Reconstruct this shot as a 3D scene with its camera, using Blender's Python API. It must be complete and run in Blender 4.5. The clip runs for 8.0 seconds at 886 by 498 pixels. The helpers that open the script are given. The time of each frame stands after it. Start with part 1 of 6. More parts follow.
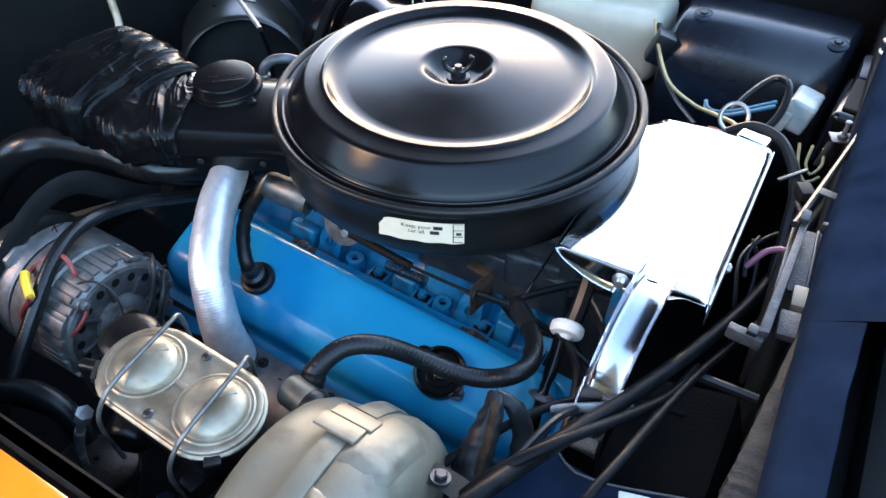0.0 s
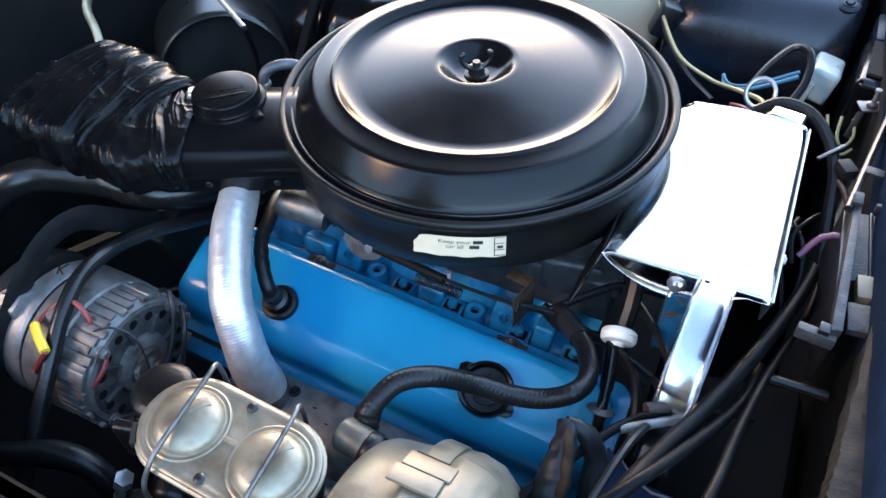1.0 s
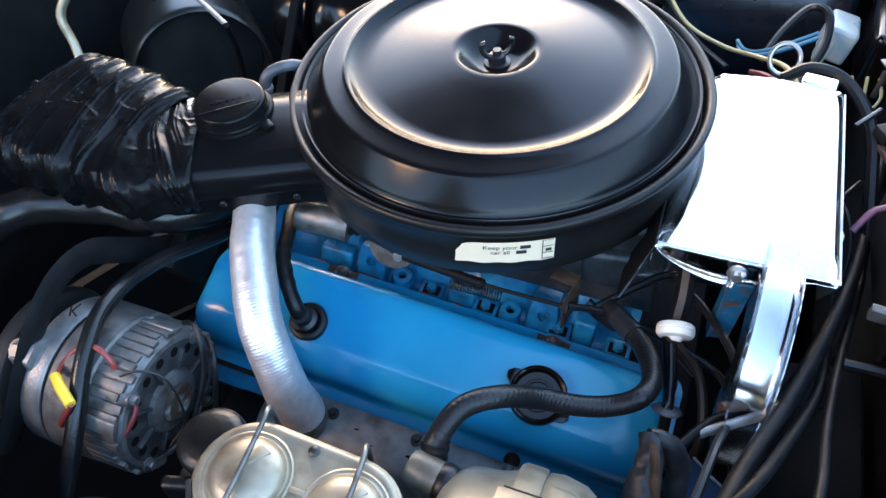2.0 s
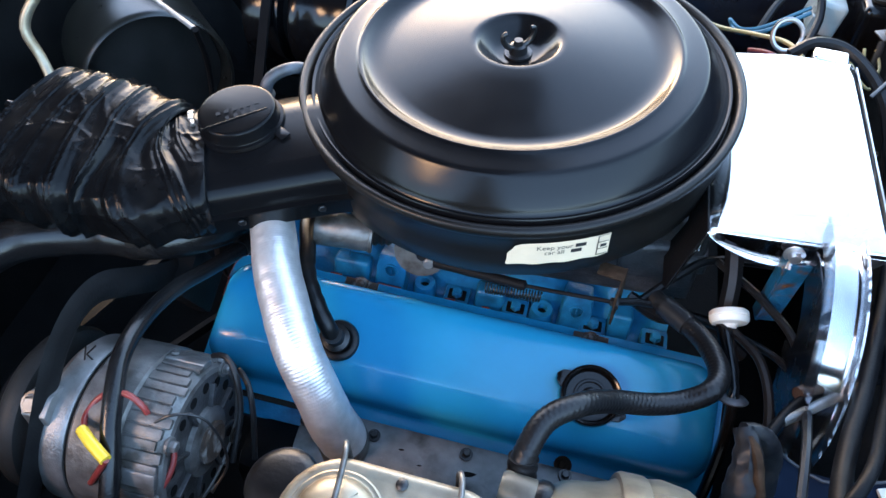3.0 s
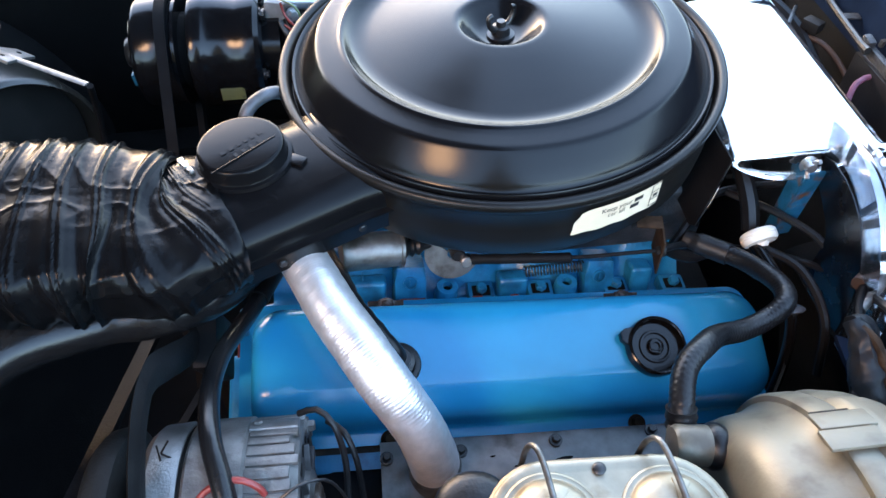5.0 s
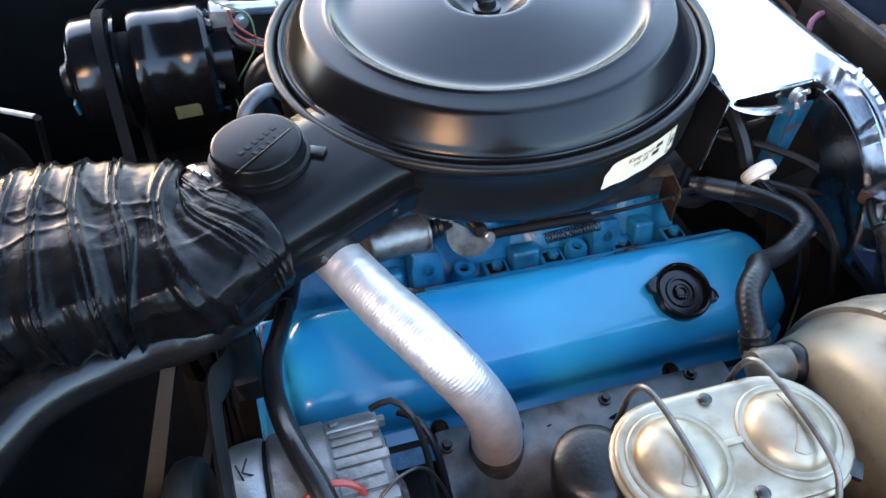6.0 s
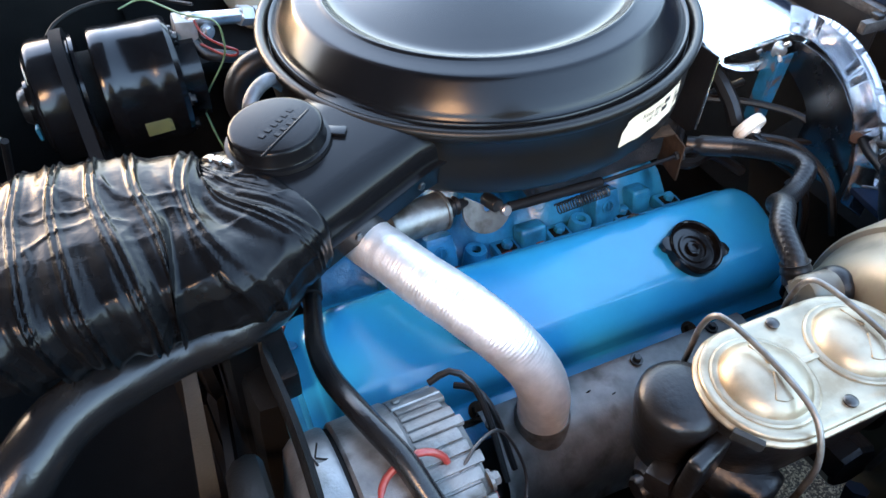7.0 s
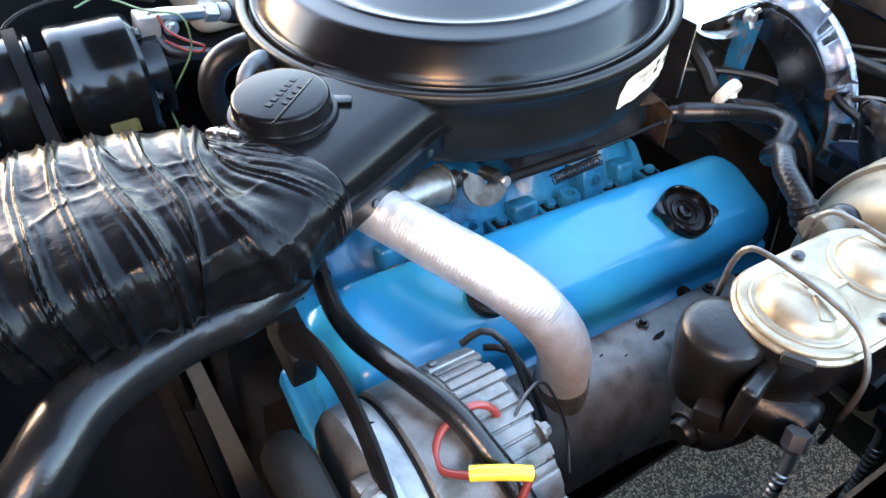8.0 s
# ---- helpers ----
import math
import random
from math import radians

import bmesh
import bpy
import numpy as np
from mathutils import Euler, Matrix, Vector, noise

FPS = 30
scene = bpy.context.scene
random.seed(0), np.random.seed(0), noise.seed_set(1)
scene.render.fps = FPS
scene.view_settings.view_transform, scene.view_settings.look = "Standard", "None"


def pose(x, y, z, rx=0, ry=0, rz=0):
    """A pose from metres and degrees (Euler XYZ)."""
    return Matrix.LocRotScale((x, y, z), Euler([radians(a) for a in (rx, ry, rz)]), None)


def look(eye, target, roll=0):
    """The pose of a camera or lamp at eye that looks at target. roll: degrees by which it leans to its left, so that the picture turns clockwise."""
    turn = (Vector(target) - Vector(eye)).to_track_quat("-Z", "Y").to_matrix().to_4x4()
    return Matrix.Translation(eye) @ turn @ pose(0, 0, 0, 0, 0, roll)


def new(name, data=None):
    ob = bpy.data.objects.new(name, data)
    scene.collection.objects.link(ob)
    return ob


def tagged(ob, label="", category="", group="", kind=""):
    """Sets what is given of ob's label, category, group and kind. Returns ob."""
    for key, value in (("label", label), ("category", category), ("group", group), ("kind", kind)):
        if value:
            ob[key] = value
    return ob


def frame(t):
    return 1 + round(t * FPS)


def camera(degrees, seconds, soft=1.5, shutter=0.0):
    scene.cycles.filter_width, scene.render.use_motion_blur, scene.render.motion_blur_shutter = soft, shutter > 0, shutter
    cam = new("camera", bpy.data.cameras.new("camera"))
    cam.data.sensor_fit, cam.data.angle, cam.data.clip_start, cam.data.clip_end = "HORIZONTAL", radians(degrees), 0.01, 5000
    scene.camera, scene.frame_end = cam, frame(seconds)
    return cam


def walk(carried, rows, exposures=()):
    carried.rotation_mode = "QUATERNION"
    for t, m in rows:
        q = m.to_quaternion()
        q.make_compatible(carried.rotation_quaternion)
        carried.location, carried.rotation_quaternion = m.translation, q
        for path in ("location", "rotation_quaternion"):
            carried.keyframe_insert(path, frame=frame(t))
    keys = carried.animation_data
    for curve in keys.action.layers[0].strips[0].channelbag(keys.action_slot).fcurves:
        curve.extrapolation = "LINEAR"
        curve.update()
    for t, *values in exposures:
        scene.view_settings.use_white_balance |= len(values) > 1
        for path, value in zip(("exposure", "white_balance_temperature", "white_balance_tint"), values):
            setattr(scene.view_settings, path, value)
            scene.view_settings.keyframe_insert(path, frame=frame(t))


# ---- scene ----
cam = camera(64.18, 8.0)
walk(cam, [
    (0.0, look((0.3277, -0.5782, 1.3090), (0.0679, -0.1501, 0.8199), -1.11)),
    (0.5, look((0.2846, -0.5736, 1.3087), (0.0449, -0.1425, 0.8120), -1.58)),
    (1.0, look((0.2509, -0.5564, 1.3113), (0.0227, -0.1353, 0.8008), -3.60)),
    (1.5, look((0.2144, -0.5419, 1.3140), (0.0024, -0.1292, 0.7898), -5.08)),
    (1.7, look((0.1988, -0.5372, 1.3119), (-0.0060, -0.1259, 0.7838), -5.48)),
    (2.8, look((0.1025, -0.5364, 1.2973), (-0.0448, -0.1118, 0.7606), -5.09)),
    (3.0, look((0.0784, -0.5371, 1.2941), (-0.0505, -0.1087, 0.7557), -4.03)),
    (3.5, look((0.0240, -0.5414, 1.2825), (-0.0586, -0.1004, 0.7452), -1.72)),
    (4.0, look((-0.0183, -0.5498, 1.2715), (-0.0597, -0.0909, 0.7445), -0.98)),
    (4.5, look((-0.0550, -0.5507, 1.2713), (-0.0621, -0.0925, 0.7422), -2.46)),
    (4.7, look((-0.0736, -0.5511, 1.2714), (-0.0636, -0.0940, 0.7413), -2.36)),
    (5.8, look((-0.1885, -0.5433, 1.2507), (-0.0734, -0.0983, 0.7228), -1.16)),
    (6.0, look((-0.2053, -0.5435, 1.2433), (-0.0761, -0.0966, 0.7203), -1.92)),
    (6.5, look((-0.2479, -0.5406, 1.2291), (-0.0840, -0.0976, 0.7125), -2.16)),
    (7.0, look((-0.2852, -0.5398, 1.2081), (-0.0850, -0.0972, 0.7042), -1.83)),
    (7.5, look((-0.3189, -0.5378, 1.1849), (-0.0825, -0.0990, 0.6934), -0.91)),
    (8.0, look((-0.3465, -0.5328, 1.1740), (-0.0835, -0.1062, 0.6852), -0.27)),
], exposures=[(0.0, 4.8, 6000, 19), (3.0, 4.87, 6150, 20), (4.5, 5.05, 6250, 21), (6.0, 5.06, 6300, 21), (8.0, 5.70, 6650, 20)])
# ---- path end ----
# ---- light ----
world = bpy.data.worlds.new("sky")
scene.world = world
world.use_nodes = True
wn = world.node_tree.nodes
sky = wn.new("ShaderNodeTexSky")
sky.sky_type = "NISHITA"
sky.sun_disc = False
sky.sun_elevation = radians(4.0)
sky.sun_rotation = radians(338.0)
sky.air_density, sky.dust_density, sky.ozone_density = 1.0, 1.0, 1.5
wn["Background"].inputs["Strength"].default_value = 0.15
world.node_tree.links.new(sky.outputs["Color"], wn["Background"].inputs["Color"])

sun = new("sun", bpy.data.lights.new("sun", "SUN"))
sun.data.energy, sun.data.angle, sun.data.color = 0.12, radians(12.0), (1.0, 0.72, 0.45)
sun.matrix_world = look((-0.37, 0.92, 0.09), (0, 0, 0))


# ---- materials ----
def shader(name, color, rough=0.5, metal=0.0, vary=0.2, scale=25.0, bump=0.1, fine=400.0, second=None, amount=0.35, spread=9.0, coat=0.0, spec=0.5):
    """A paint, metal or plastic: grain, larger stains of a second colour, and fine relief."""
    m = bpy.data.materials.new(name)
    m.use_nodes = True
    nodes, links = m.node_tree.nodes, m.node_tree.links
    bsdf = nodes["Principled BSDF"]
    geo = nodes.new("ShaderNodeNewGeometry")
    grain, patch, tiny = (nodes.new("ShaderNodeTexNoise") for _ in range(3))
    for node, s, d in ((grain, scale, 5.0), (patch, spread, 6.0), (tiny, fine, 2.0)):
        node.inputs["Scale"].default_value, node.inputs["Detail"].default_value = s, d
        links.new(geo.outputs["Position"], node.inputs["Vector"])
    shade = nodes.new("ShaderNodeMapRange")
    shade.inputs["From Min"].default_value, shade.inputs["From Max"].default_value = 0.3, 0.7
    shade.inputs["To Min"].default_value, shade.inputs["To Max"].default_value = 1 - vary, 1 + vary
    links.new(grain.outputs["Fac"], shade.inputs["Value"])
    tint = nodes.new("ShaderNodeVectorMath")
    tint.operation = "SCALE"
    tint.inputs[0].default_value = color
    links.new(shade.outputs["Result"], tint.inputs["Scale"])
    mask = nodes.new("ShaderNodeMapRange")
    mask.inputs["From Min"].default_value, mask.inputs["From Max"].default_value = 0.52, 0.68
    mask.inputs["To Max"].default_value = amount
    links.new(patch.outputs["Fac"], mask.inputs["Value"])
    mix = nodes.new("ShaderNodeMix")
    mix.data_type = "RGBA"
    links.new(mask.outputs["Result"], mix.inputs["Factor"])
    links.new(tint.outputs["Vector"], mix.inputs["A"])
    mix.inputs["B"].default_value = (*(second or [c * 0.6 for c in color]), 1)
    links.new(mix.outputs["Result"], bsdf.inputs["Base Color"])
    wear = nodes.new("ShaderNodeMapRange")
    wear.inputs["To Min"].default_value, wear.inputs["To Max"].default_value = rough * 0.75, min(1.0, rough * 1.25)
    links.new(grain.outputs["Fac"], wear.inputs["Value"])
    links.new(wear.outputs["Result"], bsdf.inputs["Roughness"])
    relief = nodes.new("ShaderNodeBump")
    relief.inputs["Strength"].default_value, relief.inputs["Distance"].default_value = bump, 0.001
    links.new(tiny.outputs["Fac"], relief.inputs["Height"])
    links.new(relief.outputs["Normal"], bsdf.inputs["Normal"])
    bsdf.inputs["Metallic"].default_value = metal
    bsdf.inputs["Specular IOR Level"].default_value = spec
    bsdf.inputs["Coat Weight"].default_value, bsdf.inputs["Coat Roughness"].default_value = coat, 0.12
    return m


SATIN = shader("satin_black_paint", (0.004, 0.004, 0.0045), 0.20, vary=0.1, bump=0.03, fine=900, second=(0.006, 0.006, 0.006), amount=0.3, spec=0.19)
GLOSSY_PAN = shader("semi_gloss_black", (0.004, 0.004, 0.0045), 0.20, vary=0.12, bump=0.04, fine=800, second=(0.006, 0.006, 0.006), amount=0.4, spec=0.11)
PAN = shader("dusty_satin_black", (0.0065, 0.006, 0.0055), 0.36, vary=0.15, bump=0.05, fine=900, second=(0.010, 0.009, 0.008), amount=0.5, spec=0.22)
BLACK = shader("black_steel", (0.007, 0.007, 0.0075), 0.36, vary=0.3, bump=0.15, second=(0.02, 0.019, 0.017), amount=0.5, spread=30)
GLOSS = shader("glossy_black", (0.004, 0.004, 0.0045), 0.16, vary=0.2, bump=0.04, second=(0.008, 0.008, 0.008), amount=0.4, spec=0.28)
RUBBER = shader("black_rubber", (0.007, 0.007, 0.0075), 0.34, vary=0.25, bump=0.2, fine=700, second=(0.014, 0.0135, 0.013), amount=0.4, spread=30, spec=0.28)
CABLE = shader("dusty_black_cable", (0.0042, 0.0044, 0.0052), 0.42, vary=0.3, scale=60, bump=0.2, fine=500, second=(0.013, 0.0125, 0.012), amount=0.4, spread=45, spec=0.07)
HOSE = shader("smooth_black_hose", (0.006, 0.006, 0.0065), 0.24, vary=0.3, scale=40, bump=0.15, fine=500, second=(0.016, 0.015, 0.014), amount=0.5, spread=26, spec=0.32)
# chrome coloured dark in place of what it mirrors
DARKCHROME = shader("dark_mirrored_chrome", (0.13, 0.13, 0.135), 0.26, metal=1.0, vary=0.05, bump=0.03, fine=80, second=(0.12, 0.12, 0.12), amount=0.4)
VINYL = shader("black_vinyl", (0.0035, 0.0036, 0.004), 0.23, vary=0.35, scale=60, bump=0.3, fine=170, second=(0.012, 0.0118, 0.0115), amount=0.6, spread=24, spec=0.11)
BLUE = shader("blue_engine_paint", (0.012, 0.23, 0.43), 0.22, vary=0.06, bump=0.05, fine=250, second=(0.006, 0.21, 0.42), amount=0.3)
BLUE_ROUGH = shader("blue_paint_on_casting", (0.009, 0.155, 0.31), 0.33, vary=0.2, scale=60, bump=0.5, fine=350, second=(0.006, 0.035, 0.09), amount=0.6, spread=40, spec=0.5)
CHROME = shader("chrome", (0.86, 0.87, 0.88), 0.06, metal=1.0, vary=0.02, bump=0.02, fine=60, second=(0.7, 0.7, 0.7), amount=0.2)
SCUFFED = shader("scuffed_chrome", (0.80, 0.80, 0.82), 0.15, metal=1.0, vary=0.08, scale=60, bump=0.04, fine=200, second=(0.6, 0.6, 0.6), amount=0.4, spread=25)
FOIL = shader("aluminium_foil", (0.74, 0.715, 0.70), 0.40, metal=0.72, vary=0.10, scale=120, bump=0.15, fine=500, second=(0.58, 0.55, 0.52), amount=0.5, spread=45)
CAST = shader("cast_aluminium", (0.20, 0.198, 0.194), 0.44, metal=0.7, vary=0.25, scale=70, bump=0.28, fine=600, second=(0.08, 0.075, 0.065), amount=0.75, spread=28)
GRIMY = shader("grimy_cast_aluminium", (0.15, 0.146, 0.14), 0.5, metal=0.6, vary=0.35, scale=60, bump=0.4, fine=500, second=(0.05, 0.043, 0.035), amount=0.9, spread=45)
DARK_CAST = shader("dark_cast_metal", (0.045, 0.045, 0.046), 0.5, metal=0.4, vary=0.35, scale=80, bump=0.6, fine=420, second=(0.10, 0.10, 0.10), amount=0.6, spread=60)
DULL = shader("dull_blue_grey_steel", (0.085, 0.09, 0.10), 0.5, metal=0.4, vary=0.3, scale=70, bump=0.4, fine=400, second=(0.04, 0.035, 0.03), amount=0.7, spread=40)
STEEL = shader("worn_steel", (0.42, 0.41, 0.40), 0.36, metal=0.9, vary=0.2, scale=50, bump=0.25, fine=350, second=(0.16, 0.13, 0.10), amount=0.6, spread=22)
SHIELD = shader("stained_grey_steel", (0.27, 0.265, 0.26), 0.45, metal=0.5, vary=0.25, scale=60, bump=0.3, fine=300, second=(0.05, 0.042, 0.035), amount=0.8, spread=26)
ZINC = shader("yellow_zinc_plate", (0.29, 0.252, 0.185), 0.43, metal=0.7, vary=0.18, scale=55, bump=0.14, fine=300, second=(0.15, 0.105, 0.06), amount=0.7, spread=42)
CREAM = shader("dull_gold_plate", (0.148, 0.134, 0.099), 0.44, metal=0.3, vary=0.12, scale=25, bump=0.15, fine=250, second=(0.075, 0.062, 0.045), amount=0.9, spread=34)
IRON = shader("black_cast_iron", (0.005, 0.005, 0.0055), 0.34, vary=0.4, scale=60, bump=0.3, fine=260, second=(0.014, 0.010, 0.007), amount=0.3, spread=25, spec=0.28)
CHIPPED = shader("chipped_blue_paint", (0.006, 0.085, 0.17), 0.45, vary=0.25, scale=90, bump=0.5, fine=400, second=(0.10, 0.045, 0.02), amount=1.0, spread=95)
RUST = shader("rusty_clip", (0.045, 0.028, 0.018), 0.7, vary=0.4, scale=120, bump=0.6, fine=600, second=(0.30, 0.28, 0.26), amount=0.8, spread=70)
RUSTED = shader("brown_rusty_steel", (0.030, 0.018, 0.011), 0.75, vary=0.4, scale=110, bump=0.5, fine=500, second=(0.060, 0.038, 0.024), amount=0.7, spread=60, spec=0.08)
BAIL = shader("dull_wire_steel", (0.16, 0.155, 0.145), 0.42, metal=0.75, vary=0.3, scale=90, bump=0.2, fine=400, second=(0.06, 0.045, 0.03), amount=0.8, spread=60)
TAPE = shader("worn_vinyl_tape", (0.010, 0.011, 0.013), 0.42, vary=0.3, scale=80, bump=0.3, fine=200, second=(0.028, 0.022, 0.017), amount=0.6, spread=60, spec=0.22)
WHITE = shader("white_plastic", (0.74, 0.71, 0.62), 0.35, vary=0.05, bump=0.05)
PAPER = shader("aged_paper", (0.68, 0.555, 0.39), 0.6, vary=0.05, scale=80, bump=0.05, second=(0.55, 0.48, 0.34), amount=0.4, spread=40)
INK = shader("black_ink", (0.02, 0.02, 0.02), 0.6, vary=0.05)
TANK = shader("cream_plastic", (0.46, 0.43, 0.33), 0.4, vary=0.08, second=(0.38, 0.36, 0.24), amount=0.5)
ORANGE = shader("orange_car_paint", (0.80, 0.20, 0.01), 0.15, vary=0.03, bump=0.01, coat=1.0)
COWL = shader("dark_blue_black_paint", (0.014, 0.018, 0.028), 0.32, vary=0.1, bump=0.05, second=(0.02, 0.025, 0.035), amount=0.4, spec=0.2)
CASE = shader("glossy_blue_black_plastic", (0.007, 0.009, 0.014), 0.24, vary=0.2, bump=0.12, fine=140, second=(0.014, 0.015, 0.018), amount=0.5, spread=30, spec=0.4)
GREY = shader("grey_weathered_seal", (0.024, 0.022, 0.020), 0.7, vary=0.35, scale=90, bump=0.5, second=(0.045, 0.039, 0.032), amount=0.6, spread=30, spec=0.12)
SEALANT = shader("red_sealant", (0.16, 0.018, 0.010), 0.5, vary=0.3)
RED = shader("red_wire", (0.20, 0.025, 0.02), 0.4, vary=0.1)
YELLOW = shader("yellow_plastic", (0.75, 0.50, 0.03), 0.4, vary=0.1)
TEAL = shader("blue_wire", (0.012, 0.10, 0.16), 0.4, vary=0.1)
PALE = shader("pale_yellow_wire", (0.34, 0.28, 0.12), 0.45, vary=0.1)
PALEGREEN = shader("pale_green_wire", (0.10, 0.17, 0.08), 0.45, vary=0.1)
BROWN = shader("brown_wire", (0.05, 0.028, 0.018), 0.5, vary=0.1)
PURPLE = shader("purple_wire", (0.11, 0.035, 0.07), 0.5, vary=0.1)
# near black: shade of the bay, holes and recesses as colour; also burnt marks
DARK = shader("shade_and_mark_black", (0.0025, 0.0025, 0.0025), 0.8, spec=0.15, vary=0.4, bump=0.4, second=(0.009, 0.008, 0.007), amount=0.5)
# base lifted and warmed to put reflected sky glow into the colour
HORN = shader("warm_sheen_black_plastic", (0.016, 0.014, 0.011), 0.30, vary=0.2, bump=0.1, second=(0.03, 0.026, 0.02), amount=0.5, spread=20, spec=0.6)
# cloth of the added canopy, blued so the lid mirrors a dark sky tone
CLOTH = shader("added_canopy_cloth", (0.008, 0.012, 0.024), 0.8, vary=0.15, scale=3, bump=0.2, fine=60, second=(0.011, 0.016, 0.030), amount=0.5, spread=1.5, spec=0.1)
BELT = shader("worn_belt_rubber", (0.0042, 0.0044, 0.005), 0.75, vary=0.3, bump=0.3, second=(0.008, 0.008, 0.0085), amount=0.5, spread=40, spec=0.08)
DISC = shader("dark_grey_fan", (0.013, 0.013, 0.0125), 0.55, vary=0.25, bump=0.3, spec=0.2)
NAVY = shader("dull_navy_paint", (0.009, 0.0155, 0.031), 0.55, vary=0.25, bump=0.15, second=(0.014, 0.019, 0.028), amount=0.4, spec=0.0)
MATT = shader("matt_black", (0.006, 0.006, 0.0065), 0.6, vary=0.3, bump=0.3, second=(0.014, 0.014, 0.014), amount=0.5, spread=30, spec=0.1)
RELAY = shader("pale_cloudy_plastic", (0.32, 0.35, 0.33), 0.28, vary=0.1, second=(0.22, 0.24, 0.22), amount=0.5, spread=40)
HEDGE = shader("dark_foliage", (0.03, 0.04, 0.02), 0.8, vary=0.5, scale=2, bump=0.5, fine=8, second=(0.012, 0.016, 0.01), amount=0.8, spread=0.8)
SILVER = shader("galvanised_steel", (0.50, 0.52, 0.54), 0.32, metal=0.9, vary=0.15, bump=0.15, second=(0.3, 0.3, 0.3), amount=0.5, spread=40)


def asphalt():
    """Dark asphalt with pale stone chips showing in it."""
    m = shader("asphalt", (0.05, 0.048, 0.045), 0.85, vary=0.3, scale=30, bump=0.8, fine=200)
    nodes, links = m.node_tree.nodes, m.node_tree.links
    cells = nodes.new("ShaderNodeTexVoronoi")
    cells.inputs["Scale"].default_value = 330
    geo = nodes.new("ShaderNodeNewGeometry")
    links.new(geo.outputs["Position"], cells.inputs["Vector"])
    chips = nodes.new("ShaderNodeSeparateColor")
    links.new(cells.outputs["Color"], chips.inputs["Color"])
    ramp = nodes.new("ShaderNodeValToRGB")
    ramp.color_ramp.elements[0].position, ramp.color_ramp.elements[0].color = 0.45, (0.03, 0.028, 0.025, 1)
    ramp.color_ramp.elements[1].position, ramp.color_ramp.elements[1].color = 0.95, (0.30, 0.265, 0.20, 1)
    links.new(chips.outputs["Red"], ramp.inputs["Fac"])
    links.new(ramp.outputs["Color"], nodes["Principled BSDF"].inputs["Base Color"])
    return m


ASPHALT = asphalt()


# ---- tools ----
def thing(name, label, category, base, group="", kind=""):
    """An empty at the base of a thing, to which its parts are joined."""
    ob = new(name)
    ob.empty_display_size = 0.02
    ob.location = base
    return tagged(ob, label, category, group, kind)


def finish(bm, smooth=True, angle=40):
    bmesh.ops.recalc_face_normals(bm, faces=bm.faces)
    for f in bm.faces:
        f.smooth = smooth
    if smooth:
        for e in bm.edges:
            if len(e.link_faces) == 2 and e.calc_face_angle(0) > radians(angle):
                e.smooth = False


def part(name, bm, material, parent=None, label="", smooth=True, angle=40):
    """Links a bmesh in world places as one mesh under a thing or under a part."""
    finish(bm, smooth, angle)
    me = bpy.data.meshes.new(name)
    bm.to_mesh(me)
    bm.free()
    me.materials.append(material)
    ob = new(name, me)
    if parent:
        ob.parent = parent
        ob.matrix_parent_inverse = Matrix.Identity(4) if parent.parent else parent.matrix_basis.inverted()
    if label:
        ob["label"] = label
    return ob


def spline(pts, step=0.006):
    """A smooth line through the points, at even steps."""
    p = [Vector(q) for q in pts]
    if len(p) == 2:
        n = max(2, int((p[1] - p[0]).length / step))
        return [p[0].lerp(p[1], i / n) for i in range(n + 1)]
    ext = [2 * p[0] - p[1], *p, 2 * p[-1] - p[-2]]
    out = []
    for a, b, c, d in zip(ext, ext[1:], ext[2:], ext[3:]):
        n = max(2, int((c - b).length / step))
        for i in range(n):
            t = i / n
            out.append(0.5 * (2 * b + (c - a) * t + (2 * a - 5 * b + 4 * c - d) * t * t + (3 * b - a - 3 * c + d) * t**3))
    return out + [p[-1]]


def sweep(bm, pts, radius, seg=12, step=0.006, up=None, aspect=1.0, power=2.0, wobble=None, caps=True):
    """A tube along a smooth line. radius: metres, or a function of the distance along it; aspect: height to width; power: squareness; wobble: adds to the radius."""
    line = spline(pts, step)
    tangent = [(line[min(i + 1, len(line) - 1)] - line[max(i - 1, 0)]).normalized() for i in range(len(line))]
    side = tangent[0].cross(Vector(up or (0, 0, 1)))
    if side.length < 0.1:
        side = tangent[0].cross(Vector((1, 0, 0)))
    side.normalize()
    rings, s = [], 0.0
    for i, (c, t) in enumerate(zip(line, tangent)):
        s += (c - line[i - 1]).length if i else 0
        side = (t.cross(Vector(up)) if up else (t.cross(side)).cross(t)).normalized() if up else (side - t * side.dot(t)).normalized()
        high = side.cross(t)
        r = radius(s) if callable(radius) else radius
        ring = []
        for k in range(seg):
            a = 2 * math.pi * k / seg
            ca, sa = math.cos(a), math.sin(a)
            k2 = (abs(ca) ** power + abs(sa / aspect) ** power) ** (-1 / power)
            u, v = ca * k2, sa * k2
            w = r + (wobble(s, a) if wobble else 0)
            ring.append(bm.verts.new(c + side * u * w + high * v * w))
        rings.append(ring)
    for a, b in zip(rings, rings[1:]):
        for k in range(seg):
            bm.faces.new((a[k], a[(k + 1) % seg], b[(k + 1) % seg], b[k]))
    if caps:
        bm.faces.new(rings[0])
        bm.faces.new(rings[-1])
    return bm


def tube(pts, radius, **more):
    return sweep(bmesh.new(), pts, radius, **more)


